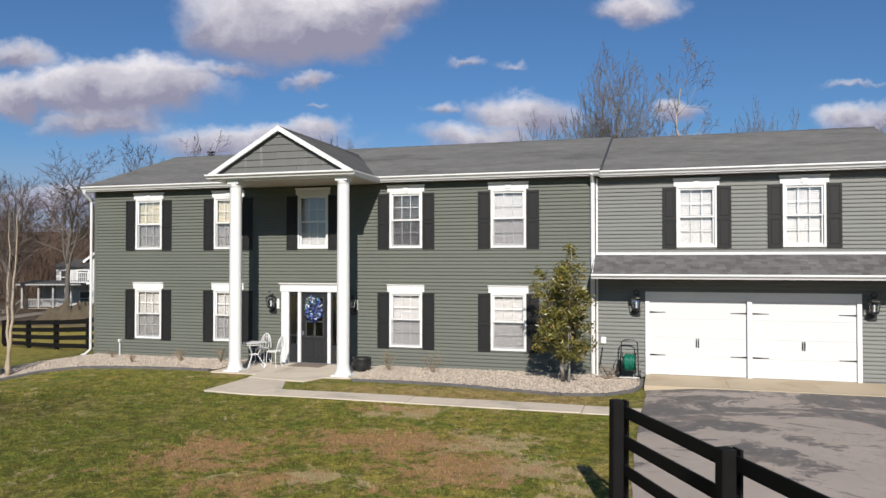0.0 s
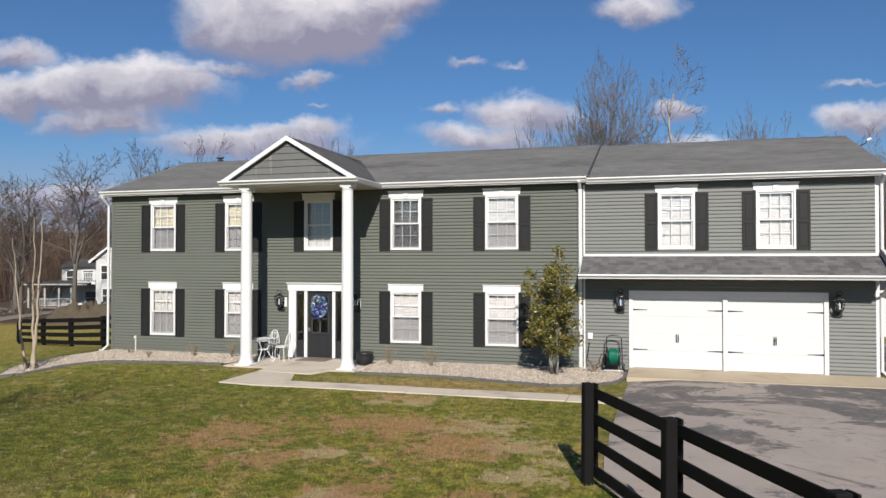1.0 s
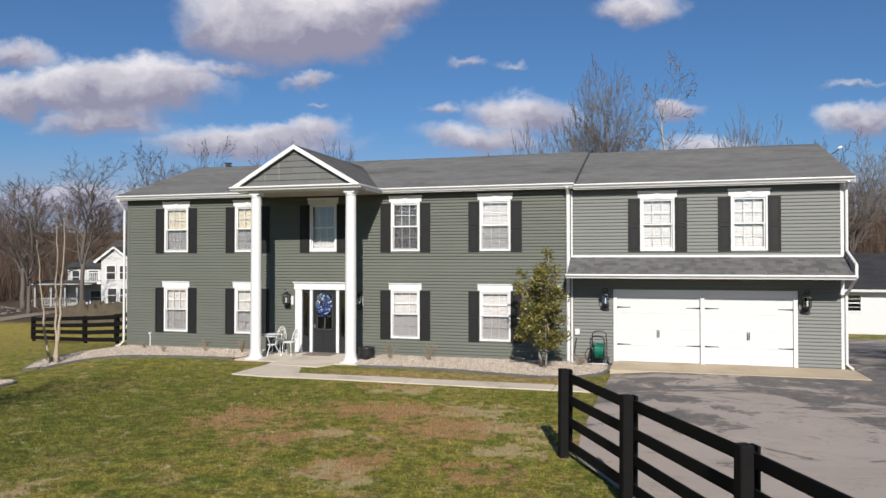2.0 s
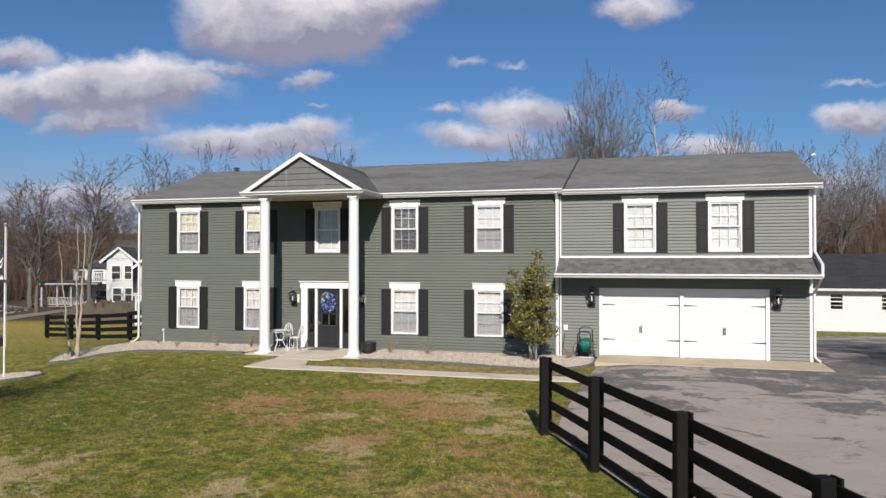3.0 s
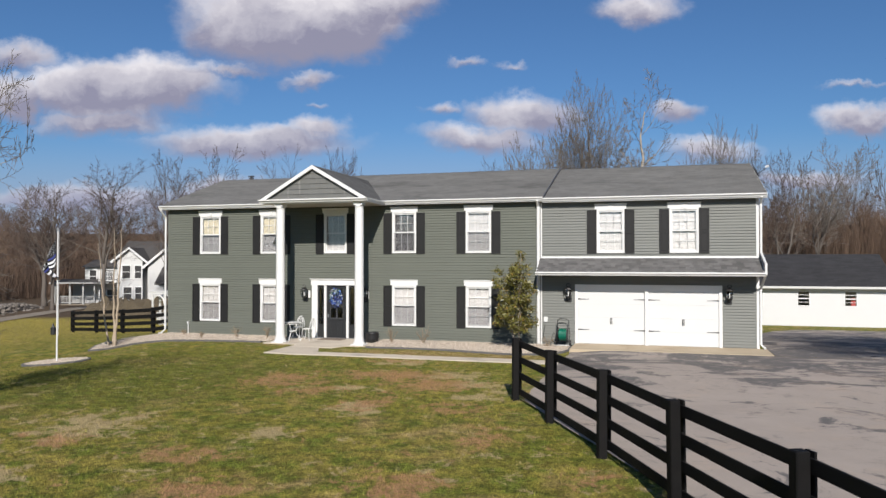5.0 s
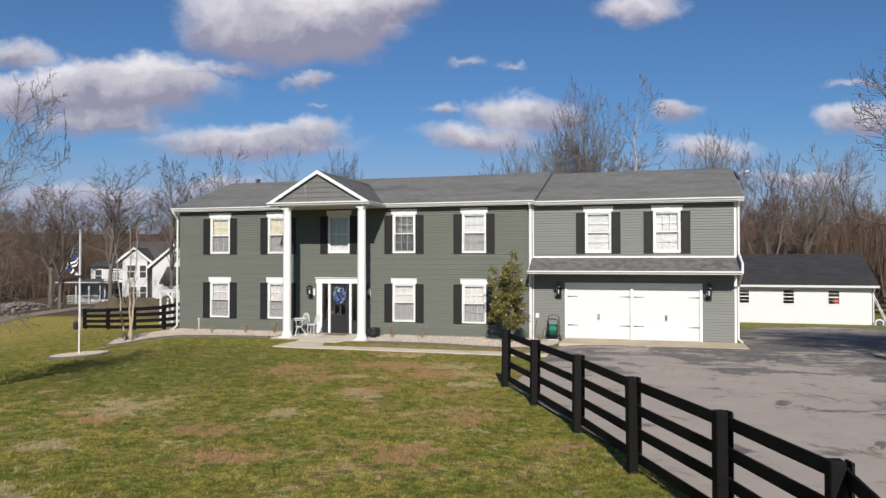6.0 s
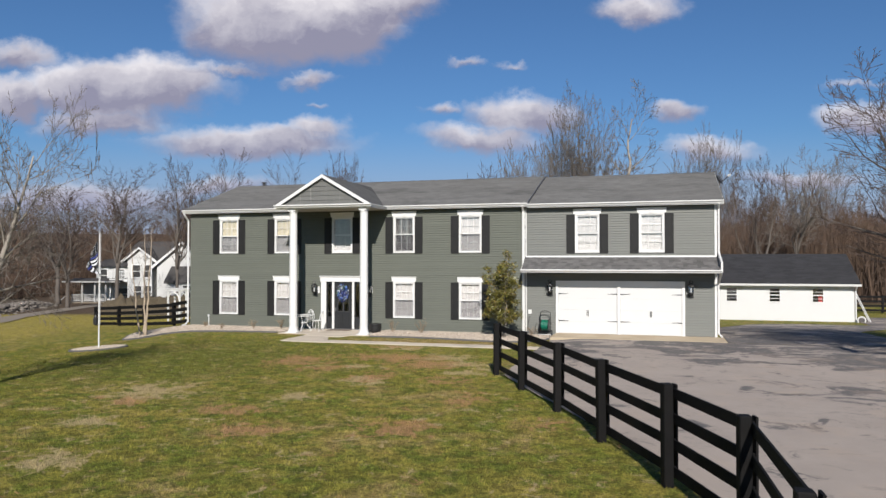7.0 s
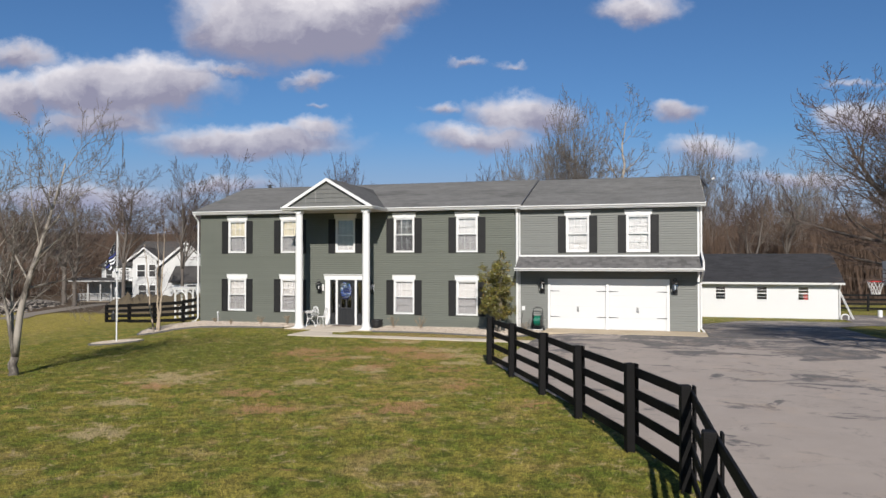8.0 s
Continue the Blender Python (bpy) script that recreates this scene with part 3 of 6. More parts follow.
def free_spans(a, b, z0, z1, areas):
    """Pieces (x0, x1, z0, z1) of one board from a to b that no area covers."""
    hit = [o for o in areas if o[2] < z1 - 0.012 and o[3] > z0 + 0.012 and o[0] < b and o[1] > a]
    cuts = sorted({a, b, *[min(max(c, a), b) for o in hit for c in o[:2]]})
    out = []
    for p, q in zip(cuts, cuts[1:]):
        if q - p < 0.01:
            continue
        lo, hi = z0, z1
        for o in hit:
            if o[0] <= p + 1e-6 and o[1] >= q - 1e-6:
                if o[2] > lo + 0.012:
                    hi = min(hi, o[2])
                else:
                    lo = max(lo, o[3])
        if hi - lo > 0.02:
            if out and abs(out[-1][1] - p) < 1e-6 and out[-1][2:] == (lo, hi):
                out[-1] = (out[-1][0], q, lo, hi)
            else:
                out.append((p, q, lo, hi))
    return out


def wall_cells(x0, x1, z0, z1, holes):
    """One welded wall shell, 0.14 m thick, with openings through it."""
    b, seen = B(), {}
    xs = sorted({x0, x1, *[c for o in holes for c in o[:2] if x0 < c < x1]})
    zs = sorted({z0, z1, *[c for o in holes for c in o[2:] if z0 < c < z1]})

    def solid(i, j):
        if not (0 <= i < len(xs) - 1 and 0 <= j < len(zs) - 1):
            return False
        mx, mz = (xs[i] + xs[i + 1]) / 2, (zs[j] + zs[j + 1]) / 2
        return not any(o[0] < mx < o[1] and o[2] < mz < o[3] for o in holes)

    def vert(i, j, k):
        if (i, j, k) not in seen:
            seen[i, j, k] = len(b.v)
            b.v.append((xs[i], (0.002, 0.14)[k], zs[j]))
        return seen[i, j, k]

    for i in range(len(xs) - 1):
        for j in range(len(zs) - 1):
            if solid(i, j):
                for k in (0, 1):
                    b.f.append((vert(i, j, k), vert(i + 1, j, k), vert(i + 1, j + 1, k), vert(i, j + 1, k)))
                for di, dj, p, q in ((-1, 0, (i, j), (i, j + 1)), (1, 0, (i + 1, j), (i + 1, j + 1)), (0, -1, (i, j), (i + 1, j)), (0, 1, (i, j + 1), (i + 1, j + 1))):
                    if not solid(i + di, j + dj):
                        b.f.append((vert(*p, 0), vert(*q, 0), vert(*q, 1), vert(*p, 1)))
    return b


front_wall = part("front_wall", wall_cells(X0, XM, -0.3, EAVE, openings), SHEATH, house)
garage_wall = part("garage_wall", wall_cells(XM, X1, -0.3, EAVE, openings), SHEATH, house)
b = B().box(X0, X0 + 0.14, 0.14, 8.9, -0.9, EAVE).box(X1 - 0.14, X1, 0.14, 8.9, -1.2, EAVE).box(X0, X1, 8.9, 9.04, -1.4, EAVE)
part("side_wall", b, SIDING, house)
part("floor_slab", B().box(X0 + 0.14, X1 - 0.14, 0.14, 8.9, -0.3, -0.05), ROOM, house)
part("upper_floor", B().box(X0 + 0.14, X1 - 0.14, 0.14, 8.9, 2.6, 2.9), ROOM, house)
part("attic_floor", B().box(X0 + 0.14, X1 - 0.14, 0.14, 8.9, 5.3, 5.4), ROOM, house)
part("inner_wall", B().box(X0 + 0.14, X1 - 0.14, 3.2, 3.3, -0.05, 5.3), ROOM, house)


def board_mesh(length, high, material):
    """One lap of siding: flat face, sloped upper lip, undercut foot. Runs from x = 0."""
    return B().prism([(0, 0), (-0.034, 0), (-0.032, high * 0.25), (-0.003, high), (0, high)], "x", 0, length).mesh("siding_board", material)


def lay_siding(parent, a, b, base, top, material, areas):
    shared, n = {}, 0
    while base + n * LAP < top:
        z0 = base + n * LAP
        for p, q, lo, hi in free_spans(a, b, z0, min(z0 + LAP, top), areas):
            key = (round(q - p, 2), round(hi - lo, 3))
            if key not in shared:
                shared[key] = board_mesh(q - p, hi - lo, material)
            ob = part("siding_board", shared[key], material, parent)
            ob.location = (p, 0, lo)
        n += 1


# shingled roofs
def slope_shingles(b, x0, x1, y0, z0, y1, z1, rng, course=0.145, tab=0.32, thick=0.008, clip=None):
    """Courses of tabs on a slope that rises from (y0, z0) to (y1, z1)."""
    run = math.hypot(y1 - y0, z1 - z0)
    dy, dz = (y1 - y0) / run, (z1 - z0) / run
    ny, nz = -dz, dy
    if nz < 0:
        ny, nz = -ny, -nz
    s, row = 0.0, 0
    while s < run - 0.02:
        e = min(s + course * 1.25, run)
        x = x0 - (row % 3) * tab / 3
        while x < x1:
            p, q = max(x + 0.002, x0), min(x + tab - 0.002, x1)
            cx, cs = (p + q) / 2, s + course / 2
            if q - p > 0.02 and (clip is None or clip(cx, y0 + dy * cs)):
                t = thick * rng.uniform(0.7, 1.5)
                o = len(b.v)
                for ss, lift in ((s, t + 0.004), (e, 0.002)):
                    for xx in (p, q):
                        b.v.append((xx, y0 + dy * ss + ny * lift, z0 + dz * ss + nz * lift))
                for xx in (p, q):
                    b.v.append((xx, y0 + dy * s, z0 + dz * s))
                b.f += [(o, o + 1, o + 3, o + 2), (o + 4, o + 5, o + 1, o)]
            x += tab
        s += course
        row += 1


RIDGE_Y, SLOPE = 4.5, 0.3313
EAVE_Y, EAVE_Z = -0.33, 5.45
PORT_X, PORT_HALF, PORT_Y, PORT_Z, PEAK = -9.59, 2.1, -2.25, 5.42, 6.66
PORT_SLOPE = (PEAK - PORT_Z) / PORT_HALF


def roof_z(y, drop=0.0):
    return EAVE_Z - drop + SLOPE * (min(y, 2 * RIDGE_Y - y) - EAVE_Y)


def under_portico(x, y):
    return not (abs(x - PORT_X) < PORT_HALF and PEAK - PORT_SLOPE * abs(x - PORT_X) > roof_z(y) + 0.01)


def build_roof():
    rng = random.Random(2)
    back_y = 2 * RIDGE_Y - EAVE_Y
    for name, a, c, drop, flap in (("main_roof", X0 - 0.25, XM + 0.18, 0.0, under_portico), ("garage_roof", XM + 0.18, X1 + 0.25, 0.05, None)):
        top, low = roof_z(RIDGE_Y, drop), EAVE_Z - drop
        b = B().prism([(EAVE_Y, low), (RIDGE_Y, top), (back_y, low), (back_y, low - 0.12), (RIDGE_Y, top - 0.14), (EAVE_Y, low - 0.12)], "x", a, c)
        deck = part(name, b, SHINGLE, house)
        b = B()
        slope_shingles(b, a - 0.02, c + 0.02, EAVE_Y - 0.03, low - 0.01, RIDGE_Y, top, rng, clip=flap)
        bulk("shingles", b.v, b.f, SHINGLE, deck)
        b = B()
        n = int((c - a) / 0.25)
        for i in range(n):
            x = a + (c - a) * i / n
            b.prism([(RIDGE_Y - 0.14, top - 0.035), (RIDGE_Y, top + 0.022 + 0.006 * (i % 2)), (RIDGE_Y + 0.14, top - 0.035)], "x", x, x + 0.27)
        part("ridge_cap", b, SHINGLE, deck)
        # gable-end boards
        for x in (a, c):
            out = -0.02 if x == a else 0.02
            part("rake_board", B().prism([(EAVE_Y, low - 0.005), (RIDGE_Y, top - 0.005), (back_y, low - 0.005), (back_y, low - 0.17), (RIDGE_Y, top - 0.19), (EAVE_Y, low - 0.17)], "x", min(x, x + out), max(x, x + out)), WHITE if c > 0 or x < 0 and x == a else SHINGLE, deck)
    low, top = EAVE_Z - 0.02, roof_z(RIDGE_Y) - 0.02
    part("step_flashing", B().prism([(EAVE_Y - 0.04, low), (RIDGE_Y, top), (RIDGE_Y, top + 0.045), (EAVE_Y - 0.04, low + 0.045)], "x", XM + 0.19, XM + 0.24), DISH, house, "dark step between the two roofs")
    # filled gable ends
    for x0, x1 in ((X0, X0 + 0.14), (X1 - 0.14, X1)):
        part("gable_wall", B().prism([(0, EAVE), (RIDGE_Y, roof_z(RIDGE_Y) - 0.2), (8.9, EAVE)], "x", x0, x1), SIDING, house)
    # eaves: soffit, fascia and K-style gutter
    for a, c, drop in ((X0 - 0.25, PORT_X - PORT_HALF + 0.12, 0.0), (PORT_X + PORT_HALF - 0.12, XM + 0.18, 0.0), (XM + 0.18, X1 + 0.25, 0.05)):
        z = EAVE_Z - drop
        part("soffit", B().box(a, c, -0.31, 0.0, z - 0.165, z - 0.15), SOFFIT, house)
        part("gutter", B().prism([(-0.315, z - 0.13), (-0.355, z - 0.13), (-0.37, z - 0.095), (-0.43, z - 0.05), (-0.43, z - 0.012), (-0.415, z - 0.012), (-0.405, z - 0.035), (-0.32, z - 0.035)], "x", a, c), WHITE, house, "white aluminium eaves gutter")
        part("fascia", B().box(a, c, -0.313, -0.29, z - 0.168, z - 0.01), WHITE, house)
    part("rear_soffit", B().box(X0 - 0.25, X1 + 0.25, 9.0, 9.5, EAVE_Z - 0.2, EAVE_Z - 0.16), WHITE, house)
    # frieze board strip under the soffit corners
    vent = part("roof_vent", B().lathe([(0.06, -0.2), (0.06, 0.10), (0.13, 0.11), (0.13, 0.15), (0.06, 0.16), (0.06, 0.2), (0.15, 0.21), (0.15, 0.25), (0.02, 0.28)], -16.3, 4.6, roof_z(4.6) - 0.02, 12), DISH, house, "grey galvanised roof vent", smooth=True)
    dish = part("satellite_dish", B().lathe([(0.05, -0.02), (0.16, 0.02), (0.27, 0.08), (0.275, 0.092), (0.16, 0.045), (0.02, 0.01)], 0, 0, 0, 20), DISH, house, "grey satellite dish with a feed arm", smooth=True)
    dish.location, dish.rotation_euler = (6.66, 4.5, 6.66), (radians(62), 0, radians(75))
    part("dish_mast", B().tube([(6.27, 4.7, 6.2), (6.55, 4.6, 6.3), (6.63, 4.55, 6.62)], [0.022] * 3), DISH, house)
    part("feed_arm", B().tube([(6.68, 4.45, 6.5), (7.0, 4.25, 6.72), (7.08, 4.2, 6.8)], [0.016] * 3), DISH, house)
    part("feed_horn", B().tube([(7.04, 4.2, 6.8), (7.16, 4.2, 6.85)], [0.045, 0.045], 8), WHITE, house)



build_roof()


def build_portico():
    rng = random.Random(3)
    port = new("portico_roof")
    port.parent = house
    y_back = lambda z: (z - EAVE_Z) / SLOPE + EAVE_Y
    # two slopes that die into the main roof
    for sgn in (-1, 1):
        xe = PORT_X + sgn * PORT_HALF
        b = B()
        n = 30
        run = math.hypot(PORT_HALF, PEAK - PORT_Z)
        s, row = 0.0, 0
        while s < run:
            e = min(run, s + 0.18)
            y, yend = PORT_Y - 0.02 - 0.1 * (row % 3), 0
            f0, f1 = s / run, e / run
            za, zb = PORT_Z + (PEAK - PORT_Z) * f0, PORT_Z + (PEAK - PORT_Z) * f1
            xa, xb = xe - sgn * PORT_HALF * f0, xe - sgn * PORT_HALF * f1
            yend = y_back(zb) + 0.1
            while y < yend:
                p, q = max(y + 0.003, PORT_Y - 0.02), min(y + 0.317, yend)
                if q > p:
                    t = rng.uniform(0.01, 0.018)
                    o = len(b.v)
                    b.v += [(xa, p, za + t), (xa, q, za + t), (xb, q, zb + 0.003), (xb, p, zb + 0.003), (xa, p, za - 0.005), (xa, q, za - 0.005)]
                    b.f += [(o, o + 1, o + 2, o + 3), (o + 4, o + 5, o + 1, o)]
                y += 0.32
            s += 0.145
            row += 1
        bulk("shingles", b.v, b.f, SHINGLE, port)
        # deck and side eave
        part("roof_deck", B().prism([(xe, PORT_Z - 0.005), (PORT_X, PEAK - 0.005), (PORT_X, PEAK - 0.12), (xe, PORT_Z - 0.1)], "y", PORT_Y, 0.6), SHINGLE, port)
        part("side_gutter", B().prism([(xe, PORT_Z - 0.15), (xe + sgn * 0.085, PORT_Z - 0.15), (xe + sgn * 0.1, PORT_Z - 0.1), (xe + sgn * 0.135, PORT_Z - 0.045), (xe + sgn * 0.135, PORT_Z - 0.012), (xe, PORT_Z - 0.02)], "y", PORT_Y - 0.02, -0.34), WHITE, port)
        # white rake boards of the pediment
        part("rake_board", B().prism([(xe + sgn * 0.14, PORT_Z - 0.03), (PORT_X, PEAK + 0.03), (PORT_X, PEAK - 0.11), (xe - sgn * 0.1, PORT_Z - 0.03)], "y", PORT_Y - 0.06, PORT_Y), WHITE, port)
    part("ridge_cap", B().prism([(PORT_X - 0.12, PEAK - 0.05), (PORT_X, PEAK + 0.03), (PORT_X + 0.12, PEAK - 0.05)], "y", PORT_Y - 0.02, y_back(PEAK)), SHINGLE, port)
    # pediment face with shake courses
    face_y = PORT_Y + 0.1
    ped = part("pediment", B().prism([(PORT_X - PORT_HALF, PORT_Z - 0.04), (PORT_X + PORT_HALF, PORT_Z - 0.04), (PORT_X, PEAK - 0.05)], "y", face_y, face_y + 0.1), SHAKE, house)
    z, row = PORT_Z - 0.02, 0
    while z < PEAK - 0.22:
        top = min(z + 0.20, PEAK - 0.12)
        half_lo, half_hi = (PEAK - 0.1 - z) / PORT_SLOPE, (PEAK - 0.1 - top) / PORT_SLOPE
        x = PORT_X - half_lo
        while x < PORT_X + half_lo - 0.02:
            w = rng.uniform(0.9, 1.7)
            p, q = x, min(x + w, PORT_X + half_lo)
            pt, qt = max(p, PORT_X - half_hi), min(q, PORT_X + half_hi)
            foot = rng.uniform(-0.008, 0.008)
            if qt > pt:
                bb = B()
                o = [(p + 0.001, face_y - 0.032, z + foot), (q - 0.001, face_y - 0.032, z + foot), (qt - 0.004, face_y - 0.008, top), (pt + 0.004, face_y - 0.008, top)]
                bb.v = o + [(a, face_y, c) for a, _, c in o]
                bb.f = [(0, 1, 2, 3), (4, 7, 6, 5), (0, 4, 5, 1), (1, 5, 6, 2), (2, 6, 7, 3), (3, 7, 4, 0)]
                part("shake_panel", bb, SHAKE, ped)
            x += w
        z += 0.20
        row += 1
    # boxed beam, ceiling and front gutter
    xa, xc = PORT_X - PORT_HALF, PORT_X + PORT_HALF
    part("beam_front", B().box(xa + 0.02, xc - 0.02, PORT_Y + 0.02, PORT_Y + 0.5, PORT_Z - 0.15, PORT_Z - 0.06), WHITE, port)
    part("porch_ceiling", B().box(xa + 0.02, xc - 0.02, PORT_Y + 0.5, 0.0, PORT_Z - 0.15, PORT_Z - 0.12), SOFFIT, port)
    part("front_gutter", B().prism([(PORT_Y + 0.02, PORT_Z - 0.125), (PORT_Y - 0.05, PORT_Z - 0.125), (PORT_Y - 0.065, PORT_Z - 0.09), (PORT_Y - 0.13, PORT_Z - 0.05), (PORT_Y - 0.13, PORT_Z - 0.005), (PORT_Y + 0.02, PORT_Z - 0.02)], "x", xa - 0.14, xc + 0.14), WHITE, port)
    for x in (-11.07, -7.79):
        col = part("column", B().lathe([(0.17, 0.1), (0.17, 0.21), (0.17, 0.26), (0.17, 2.2), (0.164, 4.0), (0.16, 4.98), (0.16, 5.0), (0.16, 5.06), (0.172, 5.07), (0.172, 5.12)], x, -1.98, 0.03, 32), WHITE, house, "round white porch column", smooth=True)
        part("plinth", B().box(x - 0.255, x + 0.255, -2.225, -1.735, -0.07, -0.025), WHITE, col, bevel=0.01)
        part("base_moulding", B().lathe([(0.235, 0.04), (0.235, 0.045), (0.235, 0.06), (0.22, 0.09), (0.19, 0.15), (0.178, 0.22), (0.172, 0.29), (0.168, 0.30)], x, -1.98, -0.07, 32), WHITE, col, smooth=True)
        part("capital", B().box(x - 0.175, x + 0.175, -2.155, -1.805, 5.15, 5.28), WHITE, col, bevel=0.008)


build_portico()


def slats(width, z0, z1, tilt, pitch=0.046):
    b, z = B(), z0
    while z < z1:
        dy, dz = 0.022 * math.cos(tilt), 0.022 * math.sin(tilt)
        o = len(b.v)
        b.v += [(-width / 2, -dy, z - dz), (width / 2, -dy, z - dz), (width / 2, dy, z + dz), (-width / 2, dy, z + dz), (-width / 2, 0.002, z + 0.003), (width / 2, 0.002, z + 0.003)]
        b.f += [(o, o + 1, o + 5, o + 4), (o + 4, o + 5, o + 2, o + 3)]
        z += pitch
    b.box(-width / 2, width / 2, -0.02, 0.02, z1, z1 + 0.035)
    return b


BLINDS = {}


def window(x, z0, high, style, header):
    """A white double-hung window, six over six, with blinds and an insect screen on the lower sash."""
    w = part("window", B().box(-0.5, -0.44, -0.045, 0.08, 0, high).box(0.44, 0.5, -0.045, 0.08, 0, high).box(-0.44, 0.44, -0.045, 0.08, high - 0.06, high).box(-0.44, 0.44, -0.05, 0.08, 0, 0.06), WHITE, house, bevel=0.004)
    w.location = (x, 0, z0)
    half = high / 2
    for lo, hi, y in ((half - 0.02, high - 0.06, -0.012), (0.06, half + 0.02, 0.014)):
        part("sash", B().box(-0.44, -0.395, y, y + 0.03, lo, hi).box(0.395, 0.44, y, y + 0.03, lo, hi).box(-0.395, 0.395, y, y + 0.03, lo, lo + 0.045).box(-0.395, 0.395, y, y + 0.03, hi - 0.045, hi), WHITE, w)
        m = B()
        for s in (-0.132, 0.132):
            m.box(s - 0.008, s + 0.008, y + 0.008, y + 0.02, lo + 0.045, hi - 0.045)
        mid = (lo + hi) / 2
        m.box(-0.395, 0.395, y + 0.009, y + 0.019, mid - 0.008, mid + 0.008)
        part("muntins", m, WHITE, w)
        pane = part("pane", B().box(-0.395, 0.395, y + 0.0135, y + 0.0155, lo + 0.045, hi - 0.045), GLASS, w)
        pane.visible_shadow = False
    if style != "bare":
        part("screen", B().box(-0.43, 0.43, -0.012, -0.0115, 0.06, half - 0.005), SCREEN, w)
    key = (style, high)
    if key not in BLINDS:
        if style == "open":
            BLINDS[key] = slats(0.84, 0.08, high - 0.1, 0.3).mesh("blind", BLIND)
        elif style == "cream":
            BLINDS[key] = slats(0.84, half, high - 0.1, 1.15).mesh("blind", BLIND_CREAM)
        else:
            BLINDS[key] = slats(0.84, 0.08, high - 0.1, 1.15).mesh("blind", BLIND)
    bl = part("blind", BLINDS[key], BLIND, w, {"open": "white blind with open slats", "cream": "cream half-drawn shade"}.get(style, "closed white slatted blind"))
    bl.location = (0, 0.095, 0)
    if style == "cream":
        lo = part("lower_blind", slats(0.84, 0.08, half - 0.05, 1.15), BLIND, w)
        lo.location = (0, 0.12, 0)
    h = B()
    if header == "crown":
        h.box(-0.56, 0.56, -0.05, 0, 0, 0.15).prism([(0.0, 0.15), (-0.05, 0.15), (-0.06, 0.165), (-0.085, 0.185), (-0.085, 0.205), (0, 0.205)], "x", -0.58, 0.58)
        h.box(-0.075, 0.075, -0.075, -0.05, 0.02, 0.15)
        h.box(-0.075, 0.075, -0.06, -0.04, -0.03, 0.02)
    else:
        h.box(-0.565, 0.565, -0.05, 0, 0, 0.17).prism([(0.0, 0.17), (-0.05, 0.17), (-0.075, 0.19), (-0.075, 0.215), (0, 0.215)], "x", -0.575, 0.575)
    hd = part("header", h, WHITE, w, "white moulded window head")
    hd.location = (0, 0, high)
    return w


def shutter(x, z0, high):
    """A raised-panel shutter: stiles, rails and two panels."""
    s = part("shutter", B().box(-0.175, 0.175, -0.04, -0.02, 0, high), SHUTTER, house, "black raised-panel shutter")
    s.location = (x, 0, z0)
    mid = high * 0.48
    b = B().box(-0.175, -0.125, -0.055, -0.04, 0, high).box(0.125, 0.175, -0.055, -0.04, 0, high)
    for lo, hi in ((0, 0.07), (mid - 0.04, mid + 0.04), (high - 0.07, high)):
        b.box(-0.125, 0.125, -0.055, -0.04, lo, hi)
    part("rail", b, SHUTTER, s)
    for lo, hi in ((0.1, mid - 0.07), (mid + 0.07, high - 0.1)):
        part("panel", B().box(-0.095, 0.095, -0.05, -0.04, lo, hi), SHUTTER, s, bevel=0.006)


for x in UPPER:
    window(x, UZ, WIN_H, "cream" if x < -12 else "open" if -7 < x < -6 else "bare" if -10 < x < -9 else "shut", "crown")
for x in LOWER:
    window(x, LZ, 1.60, "shut", "flat")
for x in GARAGE_WIN:
    window(x, GZ, 1.60, "bare", "crown")
for x in UPPER:
    shutter(x - 0.69, UZ - 0.03, 1.62), shutter(x + 0.69, UZ - 0.03, 1.62)
for x in LOWER:
    shutter(x - 0.69, LZ - 0.03, 1.60), shutter(x + 0.69, LZ - 0.03, 1.60)
for x in GARAGE_WIN:
    shutter(x - 0.67, GZ - 0.02, 1.60), shutter(x + 0.67, GZ - 0.02, 1.60)


